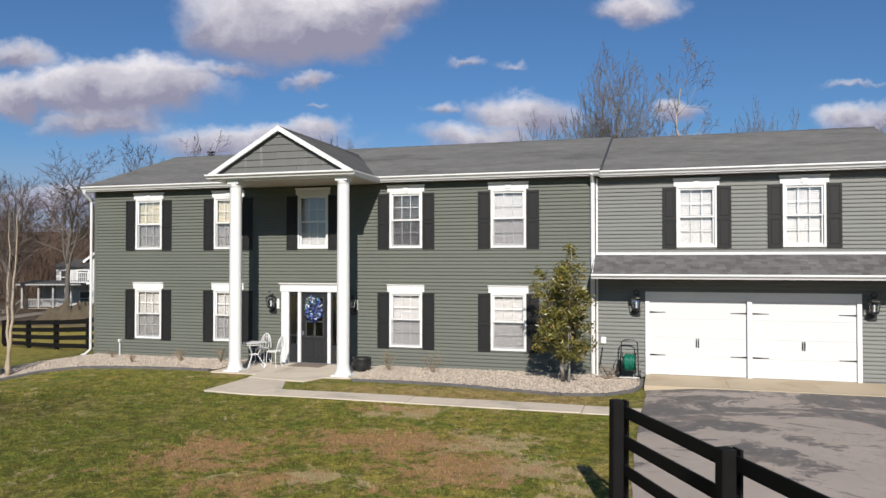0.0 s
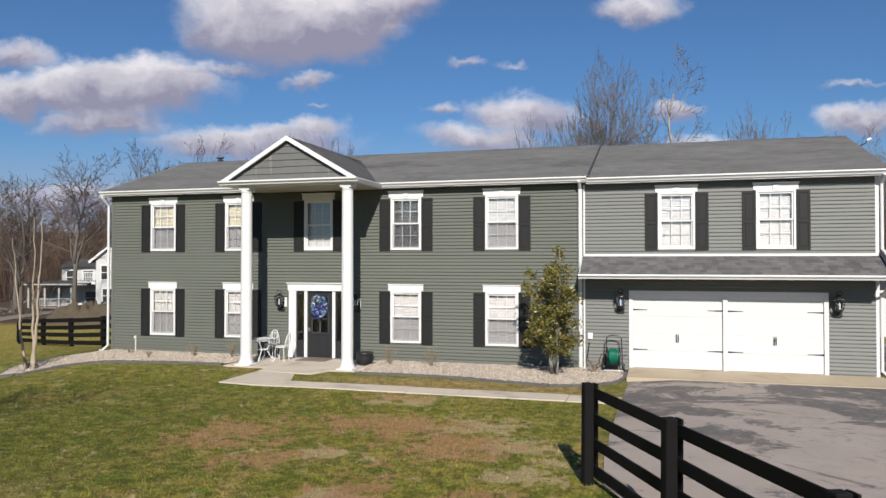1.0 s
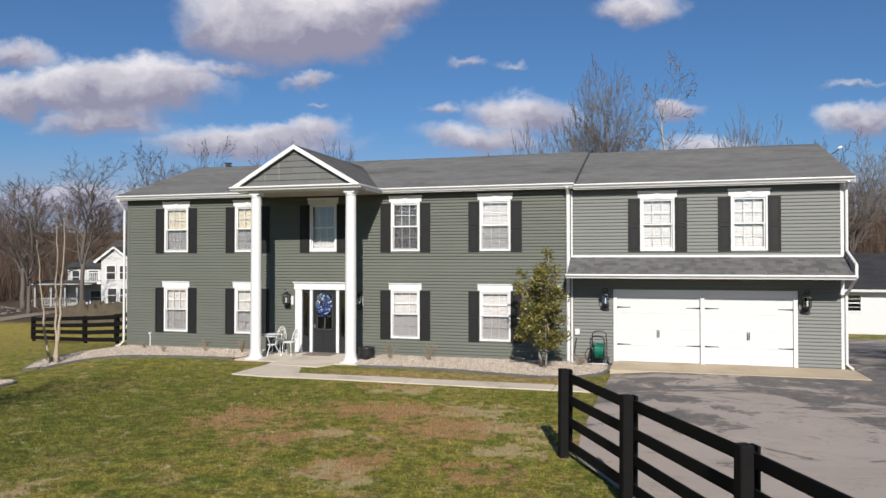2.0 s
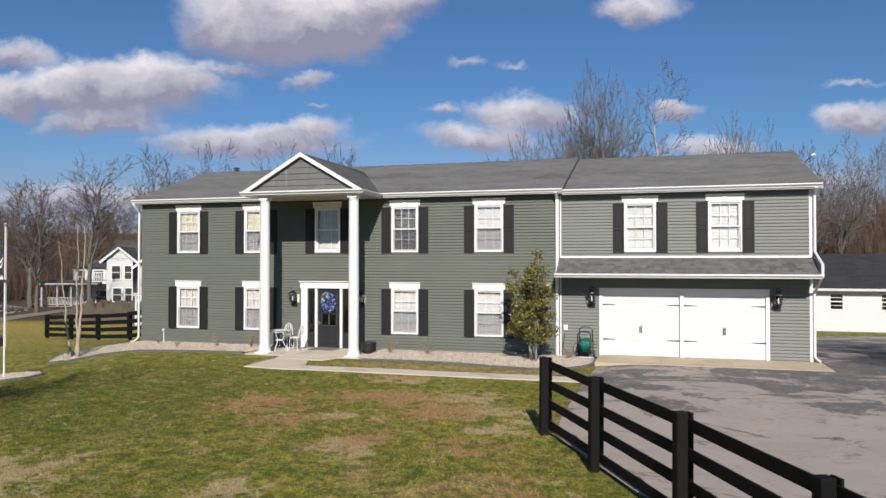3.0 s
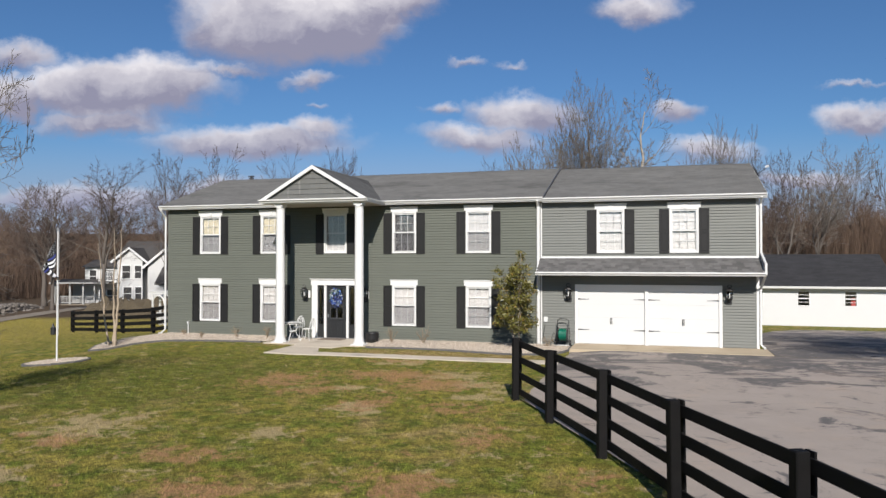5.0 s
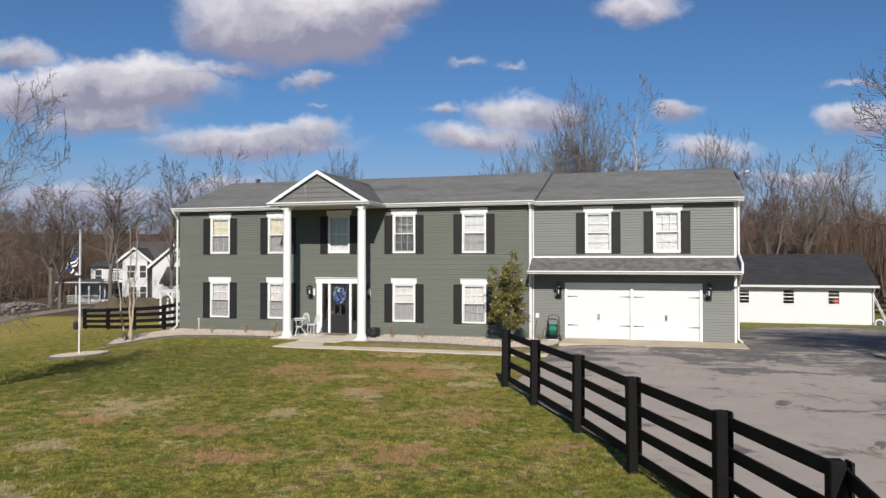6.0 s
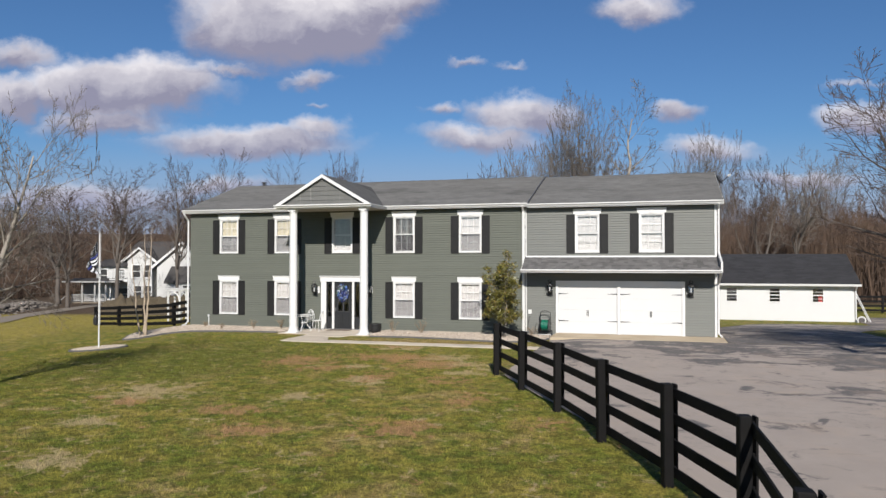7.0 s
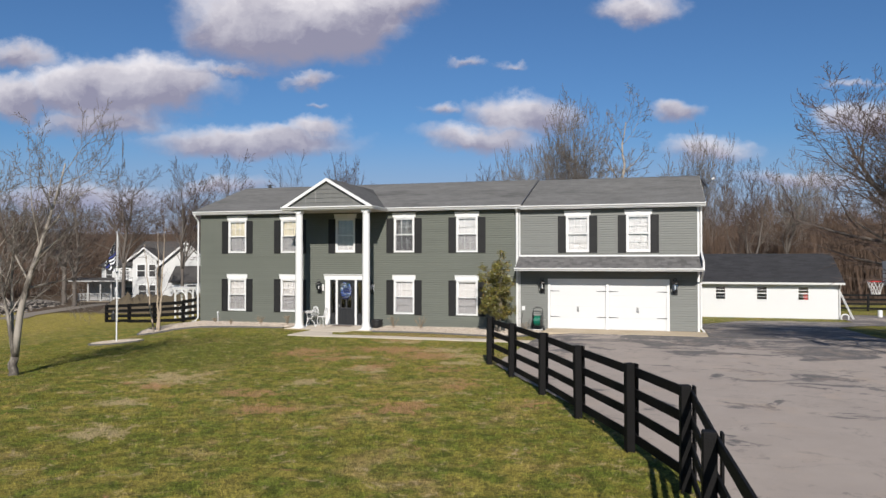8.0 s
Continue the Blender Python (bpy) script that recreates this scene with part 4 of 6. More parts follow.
def build_trim():
    part("corner_board", B().box(X0 - 0.03, X0 + 0.06, -0.03, 0.06, -0.15, EAVE - 0.1), SIDING, house, bevel=0.004)
    part("corner_board", B().box(X1 - 0.06, X1 + 0.03, -0.03, 0.06, -0.05, EAVE - 0.15), WHITE, house, bevel=0.004)
    part("joint_board", B().box(XM - 0.1, XM + 0.02, -0.05, 0.0, -0.13, EAVE - 0.12), WHITE, house, bevel=0.004)
    part("joint_strip", B().box(XM + 0.05, XM + 0.1, -0.035, 0.0, -0.05, EAVE - 0.16), WHITE, house, bevel=0.004)
    # downspouts
    for x, jog in ((X0 - 0.13, 0), (X1 + 0.09, 1), (XM - 0.04, 2)):
        if jog == 0:
            pts = [(x - 0.02, -0.36, EAVE_Z - 0.13), (x - 0.02, -0.36, EAVE_Z - 0.22), (x, -0.06, EAVE_Z - 0.5), (x, -0.06, 0.1), (x - 0.1, -0.2, -0.06), (x - 0.16, -0.3, -0.07)]
        elif jog == 1:
            pts = [(x, -0.36, EAVE_Z - 0.18), (x, -0.06, EAVE_Z - 0.4), (x, -0.06, 3.35), (x + 0.05, -0.9, 2.95), (x + 0.05, -0.9, 2.62), (x - 0.02, -0.06, 2.1), (x - 0.02, -0.06, 0.18), (x + 0.1, -0.22, 0.06)]
        else:
            pts = [(x, -0.36, EAVE_Z - 0.13), (x, -0.12, EAVE_Z - 0.35), (x, -0.1, 0.0)]
        part("downspout", B().tube(pts, [0.042] * len(pts), 8), WHITE, house, "white aluminium downspout")
    part("faucet_pipe", B().tube([(-16.55, -0.06, -0.1), (-16.55, -0.06, 0.45)], [0.022, 0.022], 8).box(-16.585, -16.515, -0.11, -0.02, 0.38, 0.46), WHITE, house, "white capped standpipe")
    part("outlet_box", B().box(-1.17, -1.03, -0.07, -0.019, 0.8, 0.98), WHITE, house, bevel=0.01)


build_trim()


def build_garage():
    fr = part("garage_frame", B().box(-0.02, 0.09, -0.06, 0.06, 0.0, 2.2).box(4.97, 5.08, -0.06, 0.06, 0.0, 2.2).box(0.09, 4.97, -0.06, 0.06, 2.08, 2.2).box(0.09, 4.97, -0.03, 0.06, 1.98, 2.08), WHITE, house, bevel=0.005)
    part("centre_post", B().box(2.47, 2.59, -0.09, 0.0, 0.02, 2.03).box(2.45, 2.61, -0.095, 0.0, 1.96, 2.04), WHITE, fr, bevel=0.005)
    for i, (a, c) in enumerate(((0.09, 2.47), (2.59, 4.97))):
        d = part("garage_door", B().box(a, c, 0.0, 0.05, 0.035, 1.98), DOOR_WHITE, house, "white carriage-style garage door leaf")
        for r in range(4):
            z = 0.04 + r * 0.485
            bb = B().box(a + 0.01, c - 0.01, -0.012, 0.0, z + 0.001, z + 0.484)
            part("door_panel", bb, DOOR_WHITE, d, bevel=0.0015)
        for s in (0, 1):
            for z in (0.55, 1.665):
                x, w = (a, 1) if s == 0 else (c, -1)
                hb = B().prism([(x, z - 0.022), (x + w * 0.06, z - 0.018), (x + w * 0.34, z - 0.007), (x + w * 0.37, z - 0.012), (x + w * 0.40, z), (x + w * 0.37, z + 0.012), (x + w * 0.34, z + 0.007), (x + w * 0.06, z + 0.018), (x, z + 0.022)], "y", -0.022, -0.012)
                part("strap_hinge", hb, IRON, d, "black iron strap hinge")
        m = (a + c) / 2
        for off in (-0.025, 0.025):
            part("handle", B().tube([(m + off, -0.013, 0.77), (m + off, -0.05, 0.8), (m + off, -0.05, 0.96), (m + off, -0.013, 0.99)], [0.012] * 4, 6), IRON, d, "black iron pull handle")
    # pent roof over the doors
    pent = part("pent_roof", B().prism([(0, 3.17), (0, 3.0), (-0.92, 2.6), (-0.92, 2.66)], "x", XM + 0.02, X1 + 0.08), SHINGLE, house)
    part("flashing_board", B().box(XM + 0.1, X1, -0.045, 0.0, 3.165, 3.235), WHITE, house, bevel=0.004)
    part("pent_gutter", B().prism([(-0.9, 2.55), (-0.965, 2.55), (-0.98, 2.585), (-1.04, 2.63), (-1.04, 2.675), (-0.9, 2.665)], "x", XM + 0.0, X1 + 0.12), WHITE, house, "white gutter along the pent roof")
    part("pent_soffit", B().box(XM + 0.03, X1 + 0.06, -0.9, 0.0, 2.565, 2.58), SOFFIT, house)
    for x in (XM + 0.01, X1 + 0.06):
        part("pent_end", B().prism([(0, 3.18), (0, 2.57), (-0.9, 2.57), (-0.9, 2.67)], "x", x, x + 0.03), WHITE, house)
    rng = random.Random(9)
    rise, run = 0.51, 0.92
    length = math.hypot(rise, run)
    n = 8
    for r in range(n):
        x = XM + 0.03 - rng.uniform(0, 0.3)
        while x < X1 + 0.08:
            w = rng.choice((0.15, 0.19, 0.22, 0.26))
            p, q = max(x, XM + 0.03) + 0.003, min(x + w, X1 + 0.08) - 0.003
            if q - p > 0.02:
                s0, s1 = r / n, min(1.0, (r + 1.25) / n)
                t = rng.choice((0.008, 0.012, 0.016))
                bb = B()
                ya, za, yb, zb = -0.94 + run * s0, 2.665 + rise * s0, -0.94 + run * s1, 2.665 + rise * s1
                bb.v = [(p, ya, za + t), (q, ya, za + t), (q, yb, zb + 0.004), (p, yb, zb + 0.004), (p, ya, za - 0.004), (q, ya, za - 0.004), (q, yb, zb - 0.004), (p, yb, zb - 0.004)]
                bb.f = [(0, 1, 2, 3), (4, 7, 6, 5), (0, 4, 5, 1), (1, 5, 6, 2), (2, 6, 7, 3), (3, 7, 4, 0)]
                part("shingle", bb, SHINGLE_PENT, pent)
            x += w


build_garage()


def build_entry():
    e = part("door_surround", B().box(-10.68, -10.43, -0.08, 0.05, -0.07, 2.08).box(-8.77, -8.52, -0.08, 0.05, -0.07, 2.08).box(-10.72, -8.48, -0.09, 0.05, 2.08, 2.27).prism([(0, 2.27), (-0.09, 2.27), (-0.105, 2.29), (-0.14, 2.315), (-0.14, 2.34), (0, 2.34)], "x", -10.75, -8.45), WHITE, house, bevel=0.005)
    part("sill", B().box(-10.43, -8.77, -0.06, 0.1, -0.1, -0.045), TIN, e)
    for a, c in ((-10.14, -10.04), (-9.16, -9.06)):
        part("mullion", B().box(a, c, -0.06, 0.06, -0.045, 2.08), WHITE, e, bevel=0.005)
    for a, c in ((-10.43, -10.14), (-9.06, -8.77)):
        s = part("sidelight", B().box(a, a + 0.05, -0.02, 0.04, -0.045, 2.08).box(c - 0.05, c, -0.02, 0.04, -0.045, 2.08).box(a + 0.05, c - 0.05, -0.02, 0.04, -0.045, 0.5).box(a + 0.05, c - 0.05, -0.02, 0.04, 1.98, 2.08), DOOR, house, "charcoal sidelight beside the door")
        pane = part("pane", B().box(a + 0.05, c - 0.05, 0.005, 0.009, 0.5, 1.98), GLASS, s)
        pane.visible_shadow = False
    d = part("front_door", B().box(-10.04, -9.16, 0.0, 0.05, -0.045, 0.74).box(-10.04, -9.88, 0.0, 0.05, 0.74, 2.07).box(-9.32, -9.16, 0.0, 0.05, 0.74, 2.07).box(-9.88, -9.32, 0.0, 0.05, 1.92, 2.07).box(-9.615, -9.585, 0.0, 0.05, 0.74, 1.92).box(-9.88, -9.32, 0.0, 0.05, 1.16, 1.19), DOOR, house, "charcoal panelled front door with four glass lights")
    for a, c in ((-9.86, -9.64), (-9.56, -9.34)):
        part("door_panel", B().box(a, c, -0.014, 0.0, 0.1, 0.62), DOOR, d, bevel=0.008)
    for z0, z1 in ((0.74, 1.16), (1.19, 1.92)):
        for a, c in ((-9.88, -9.615), (-9.585, -9.32)):
            part("light_frame", B().box(a, c, -0.008, 0.0, z0 - 0.012, z0 + 0.012).box(a - 0.012, a + 0.012, -0.008, 0.0, z0, z1).box(c - 0.012, c + 0.012, -0.008, 0.0, z0, z1), DOOR_TRIM, d)
            pane = part("pane", B().box(a, c, 0.02, 0.025, z0, z1), GLASS, d)
            pane.visible_shadow = False
    part("moulding", B().box(-9.93, -9.27, -0.02, 0.0, 0.67, 0.715), DOOR, d, bevel=0.005)
    lock = part("door_handle", B().box(-10.0, -9.945, -0.02, 0.0, 0.92, 1.3).tube([(-9.97, -0.02, 0.95), (-9.97, -0.07, 0.98), (-9.97, -0.07, 1.12), (-9.97, -0.02, 1.15)], [0.012] * 4, 6), IRON, d, "black door handle set")
    part("keypad_lock", B().box(-10.01, -9.94, -0.035, 0.0, 0.78, 0.9), TIN, d, bevel=0.008)


build_entry()


# ---- things by the house ----
def wall_lantern(x, z):
    t = thing("wall_lantern", "black iron wall lantern with glass panes", "lamp", (x, -0.055, z), "wall lanterns")
    t.scale = (1.3, 1.2, 1.0)
    part("back_plate", B().box(-0.075, 0.075, -0.02, 0.0, -0.3, 0.02), IRON, t, bevel=0.005)
    part("scroll_arm", B().tube([(0, -0.02, -0.22), (0, -0.1, -0.2), (0, -0.15, -0.12), (0, -0.15, -0.1)], [0.014] * 4, 6), IRON, t)
    part("top_scroll", B().ring((0, -0.15, 0.32), (1, 0, 0), (0, 0, 1), 0.05, 0.06, 0.011, 16, 5), IRON, t)
    part("cap", B().lathe([(0.125, 0.17), (0.12, 0.19), (0.06, 0.24), (0.03, 0.27), (0.02, 0.29)], 0, -0.15, 0, 12), IRON, t)
    part("base", B().lathe([(0.02, -0.16), (0.05, -0.14), (0.085, -0.10), (0.085, -0.08)], 0, -0.15, 0, 12), IRON, t)
    for sx in (-1, 1):
        for sy in (-1, 1):
            part("bar", B().tube([(sx * 0.06, -0.15 + sy * 0.06, -0.09), (sx * 0.085, -0.15 + sy * 0.085, 0.175)], [0.009, 0.009], 4), IRON, t)
    pane = part("glass", B().lathe([(0.075, -0.085), (0.105, 0.17)], 0, -0.15, 0, 4), SMOKE, t, "clear lantern glass")
    pane.visible_shadow = False
    part("candle_bulb", B().lathe([(0.018, -0.08), (0.018, 0.02), (0.022, 0.05), (0.004, 0.1)], 0, -0.15, 0, 10), WHITE, t)
    return t


wall_lantern(-10.94, 1.72), wall_lantern(-8.3, 1.72), wall_lantern(-0.24, 1.86), wall_lantern(5.30, 1.86)
for x in (-10.82, -8.24):
    tagged(part("lantern_mount", B().box(x - 0.06, x + 0.06, -0.06, -0.036, 1.56, 1.86), WHITE), "white mounting block behind a wall lantern", "mount")


def build_wreath():
    t = thing("wreath", "blue, white and green ribbon wreath hung on the front door", "wreath", (-9.6, -0.03, 1.58))
    rng = random.Random(11)
    part("hoop", B().ring((0, -0.02, 0), (1, 0, 0), (0, 0, 1), 0.22, 0.29, 0.04, 24, 6), mat("wreath_base", (0.0264, 0.044, 0.0264), 0.8), t)
    for name, col, count in (("blue_ribbon", (0.012, 0.035, 0.24), 110), ("light_blue_ribbon", (0.10, 0.22, 0.60), 55), ("white_ribbon", (0.75, 0.78, 0.82), 60), ("green_sprig", (0.06, 0.16, 0.07), 30), ("navy_ribbon", (0.006, 0.008, 0.03), 150)):
        b = B()
        for _ in range(count):
            a, r = rng.uniform(0, math.tau), min(1.25, abs(rng.gauss(0.82, 0.3)))
            c = Vector((0.235 * r * math.cos(a), -0.03 - rng.uniform(0, 0.09), 0.30 * r * math.sin(a)))
            d = Vector((rng.uniform(-1, 1), rng.uniform(-1, 0.2), rng.uniform(-1, 1))).normalized() * rng.uniform(0.03, 0.06)
            e = d.orthogonal().normalized() * 0.018
            b.tube([c - d, c + e, c + d], [0.006, 0.02, 0.006], 4, squash=0.35)
        tagged(part(name, b, mat(name + "_cloth", tuple(0.75 * c for c in col), 0.4, 0.3), t), kind="stuff")


build_wreath()


def bistro_table(x, y):
    t = thing("bistro_table", "white cast-metal bistro table with scrolled legs", "table", (x, y, -0.07))
    part("tabletop", B().lathe([(0.315, 0.70), (0.325, 0.703), (0.325, 0.710), (0.31, 0.715), (0.02, 0.715)], 0, 0, 0, 28), WHITE, t)
    part("apron_ring", B().ring((0, 0, 0.65), (1, 0, 0), (0, 1, 0), 0.26, 0.26, 0.014), WHITE, t)
    part("shelf_ring", B().ring((0, 0, 0.36), (1, 0, 0), (0, 1, 0), 0.13, 0.13, 0.012), WHITE, t)
    for i in range(3):
        a = math.tau * i / 3 + 0.5
        c, s = math.cos(a), math.sin(a)
        part("leg", B().tube([(r * c, r * s, z) for r, z in ((0.25, 0.67), (0.22, 0.56), (0.13, 0.42), (0.12, 0.32), (0.2, 0.18), (0.28, 0.08), (0.31, 0.02), (0.27, 0.0), (0.22, 0.05), (0.24, 0.11))], [0.013] * 10, 6), WHITE, t)


def bistro_chair(x, y, turn):
    t = thing("bistro_chair", "white cast-metal bistro chair with a pierced round back", "chair", (x, y, -0.07), "bistro chairs")
    t.rotation_euler = (0, 0, radians(turn))
    part("seat", B().lathe([(0.18, 0.44), (0.2, 0.45), (0.2, 0.465), (0.17, 0.475), (0.02, 0.47)], 0, 0, 0, 24), WHITE, t)
    back = part("backrest", B().ring((0, 0.19, 0.46), (1, 0, 0), (0, 0.16, 1), 0.18, 0.42, 0.013, 20, 6, 0, math.pi), WHITE, t)
    for off in (-0.09, 0, 0.09):
        part("spindle", B().tube([(off, 0.19, 0.46), (off * 1.2, 0.22, 0.66), (off * 0.7, 0.25, 0.86)], [0.008] * 3, 5), WHITE, back)
    part("rosette", B().ring((0, 0.235, 0.7), (1, 0, 0), (0, 0.16, 1), 0.08, 0.1, 0.009, 16, 5), WHITE, back)
    for sx in (-1, 1):
        for sy in (-1, 1):
            part("leg", B().tube([(sx * 0.13, sy * 0.13, 0.45), (sx * 0.15, sy * 0.15, 0.3), (sx * 0.14, sy * 0.15, 0.12), (sx * 0.2, sy * 0.2, 0.0)], [0.013, 0.011, 0.010, 0.013], 6), WHITE, t)


bistro_table(-11.0, -1.1), bistro_chair(-11.1, -0.46, 0), bistro_chair(-10.42, -1.0, -90)

pot = thing("planter_pot", "black round planter pot beside the porch column", "pot", (-7.66, -1.0, -0.07))
pot.scale = (0.86, 0.86, 0.95)
part("pot_body", B().lathe([(0.2, 0.0), (0.29, 0.08), (0.31, 0.22), (0.29, 0.34), (0.31, 0.37), (0.31, 0.4), (0.26, 0.4), (0.25, 0.34), (0.02, 0.33)], 0, 0, 0, 28), IRON, pot, smooth=True)
for s in (-1, 1):
    part("handle", B().ring((s * 0.31, 0, 0.28), (1, 0, 0), (0, 0, 1), 0.05, 0.06, 0.012, 12, 5), IRON, pot)
tagged(part("door_mat", B().box(-10.1, -9.1, -0.75, -0.12, -0.07, -0.052), MAT_BROWN, bevel=0.006), "brown woven mat before the front door", "door mat")
tagged(part("newel_sign", B().box(-10.64, -10.5, -0.14, -0.09, -0.07, 0.72).tube([(-10.57, -0.11, 0.72), (-10.57, -0.11, 0.8)], [0.07, 0.02], 8), WHITE, bevel=0.01), "small white painted board leaning on the door surround", "board")


def build_hose_reel():
    t = thing("hose_reel", "black hose reel cart wound with green hose", "hose reel", (-0.42, -0.42, -0.04))
    for s in (-1, 1):
        part("side_tube", B().tube([(s * 0.22, -0.2, 0.02), (s * 0.23, 0.05, 0.03), (s * 0.22, 0.1, 0.5), (s * 0.2, 0.12, 0.92), (s * 0.12, 0.12, 0.98), (0, 0.12, 0.99)], [0.017] * 6, 7), IRON, t)
        part("flange", B().tube([(s * 0.16, -0.05, 0.42), (s * 0.175, -0.05, 0.42)], [0.26, 0.26], 24), IRON, t)
        part("wheel", B().tube([(s * 0.25, 0.08, 0.1), (s * 0.29, 0.08, 0.1)], [0.11, 0.11], 18), IRON, t)
    part("drum", B().tube([(-0.16, -0.05, 0.42), (0.16, -0.05, 0.42)], [0.12, 0.12], 18), IRON, t)
    coil = B()
    rng = random.Random(4)
    for layer in range(3):
        for i in range(9 - layer):
            x = -0.13 + 0.033 * i + 0.015 * layer + rng.uniform(-0.005, 0.005)
            coil.ring((x, -0.05, 0.42), (0, 1, 0), (0, 0, 1), 0.15 + 0.03 * layer, 0.15 + 0.03 * layer, 0.016, 20, 5)
    part("hose", coil, HOSE, t, "glossy green garden hose")
    part("crank", B().tube([(0.18, -0.05, 0.42), (0.3, -0.05, 0.42), (0.3, -0.1, 0.5), (0.36, -0.1, 0.5)], [0.012] * 4, 6), TIN, t)
    part("axle_bar", B().tube([(-0.26, -0.2, 0.05), (0.26, -0.2, 0.05)], [0.014] * 2, 6), WHITE, t)
    part("leader_hose", B().tube([(-0.2, -0.05, 0.35), (-0.32, -0.1, 0.5), (-0.4, -0.05, 0.3), (-0.36, 0.0, 0.12), (-0.55, 0.1, 0.03), (-0.75, 0.2, 0.3), (-0.7, 0.34, 0.75)], [0.013] * 7, 6), IRON, t)


build_hose_reel()


# ---- fences ----
def fence_line(name, label, posts, high, rails, rail_w, side):
    """Round-topped square posts with four boards nailed to one side and a batten over each joint."""
    t = thing(name, label, "fence")
    rng = random.Random(len(posts))
    for i, (x, y) in enumerate(posts):
        nx, ny = posts[min(i + 1, len(posts) - 1)]
        px, py = posts[max(i - 1, 0)]
        a = math.atan2(ny - py, nx - px)
        z = ground_z(x, y)
        lean = rng.uniform(-0.6, 0.6)
        p = part("post", B().box(-0.07, 0.07, -0.07, 0.07, -0.3, high), BLACK, t, bevel=0.012)
        p.matrix_local = pose(x, y, z, lean, rng.uniform(-0.5, 0.5), math.degrees(a))
        c = part("post_batten", B().box(-0.07, 0.07, side * 0.105, side * 0.13, rails[0] - 0.08, high - 0.01) if side > 0 else B().box(-0.07, 0.07, -0.13, -0.105, rails[0] - 0.08, high - 0.01), BLACK, p)
    for (x0, y0), (x1, y1) in zip(posts, posts[1:]):
        d = math.hypot(x1 - x0, y1 - y0)
        a = math.degrees(math.atan2(y1 - y0, x1 - x0))
        z0, z1 = ground_z(x0, y0), ground_z(x1, y1)
        for r in rails:
            o = 0.072 if side > 0 else -0.103
            bd = part("board", B().box(-0.06, d + 0.06, o, o + 0.03, -rail_w / 2, rail_w / 2), BLACK, t, bevel=0.004)
            bd.matrix_local = pose(x0, y0, z0 + r + rng.uniform(-0.012, 0.012), 0, -math.degrees(math.atan2(z1 - z0, d)) + rng.uniform(-0.2, 0.2), a)


fence_line("board_fence", "black-painted four-board fence along the driveway", FENCE, 1.42, (0.22, 0.58, 0.93, 1.29), 0.145, 1)
fence_line("board_fence_west", "black-painted board fence beyond the lawn", [(-31.32, 9.29), (-28.21, 7.74), (-25.1, 6.19), (-21.78, 4.42), (-18.67, 2.87)], 1.32, (0.2, 0.53, 0.86, 1.2), 0.19, -1)


def build_flag():
    fx, fy = -16.34, -7.5
    z = ground_z(fx, fy)
    t = thing("flagpole", "white metal flagpole with a limp black, white and blue striped flag", "flagpole", (fx, fy, z))
    part("pole", B().tube([(0, 0, 0), (0, 0, 2.3), (0, 0, 4.4)], [0.027, 0.023, 0.018], 12), WHITE, t)
    part("finial", B().lathe([(0.01, 4.4), (0.04, 4.42), (0.045, 4.46), (0.03, 4.5), (0.005, 4.52)], 0, 0, 0, 12), TIN, t, smooth=True)
    cloth = {"black": mat("black_flag_cloth", (0.00528, 0.00528, 0.00704), 0.8, 0.2), "white": mat("white_flag_cloth", (0.52, 0.52, 0.54), 0.8, 0.1), "blue": mat("blue_flag_cloth", (0.02, 0.03, 0.16), 0.8, 0.15)}
    stripes = {"black": B(), "white": B(), "blue": B()}

    def at(u, v):
        # u along the fly, v up the hoist; the fly droops and its lower corner swings back round the pole
        x = -0.03 - 0.92 * u * (1 - 0.30 * u) * (0.25 + 0.75 * math.sin(math.pi * (0.12 + 0.76 * (1 - v)) * (1 - 0.35 * u))) + 0.85 * u * u * (1 - v) ** 2
        y = -0.06 + 0.11 * math.sin(u * 10 + v * 2.5) * (0.2 + u)
        return (x, y, 3.25 + 0.9 * v - u * (0.42 + 0.45 * v) - 0.04 * math.sin(u * 9))

    n = 22
    for row in range(13):
        for i in range(n):
            u0, u1 = i / n, (i + 1) / n
            canton = row < 7 and u0 < 0.42
            b = stripes["black" if canton or row % 2 == 0 else "blue" if row == 7 else "white"]
            o = len(b.v)
            v0, v1 = 1 - (row + 1) / 13, 1 - row / 13
            front = [at(u0, v0), at(u1, v0), at(u1, v1), at(u0, v1)]
            b.v += front + [(x, y + 0.004, zz) for x, y, zz in front]
            b.f += [(o, o + 1, o + 2, o + 3), (o + 7, o + 6, o + 5, o + 4)]
    flag = part("flag", stripes["black"], cloth["black"], t, "black flag cloth hanging in folds")
    part("white_stripes", stripes["white"], cloth["white"], flag)
    part("blue_stripe", stripes["blue"], cloth["blue"], flag)
    for r in range(6):
        for c in range(5):
            x, y, zz = at(0.05 + c * 0.075, 0.95 - r * 0.08)
            part("star", B().box(x - 0.008, x + 0.008, y - 0.008, y - 0.004, zz - 0.008, zz + 0.008), cloth["white"], flag)
    part("hook_arm", B().tube([(0, 0, 1.35), (-0.12, 0, 1.38), (-0.16, 0, 1.3)], [0.008] * 3, 5), IRON, t)
    part("solar_lantern", B().lathe([(0.05, 0.92), (0.085, 0.94), (0.085, 1.12), (0.1, 1.14), (0.05, 1.2), (0.012, 1.3)], -0.16, 0, 0, 10), IRON, t, "small black hanging lantern")
    part("halyard", B().tube([(0.05, 0, 0.9), (0.052, 0, 4.36)], [0.006, 0.006], 4), WHITE, t)


build_flag()


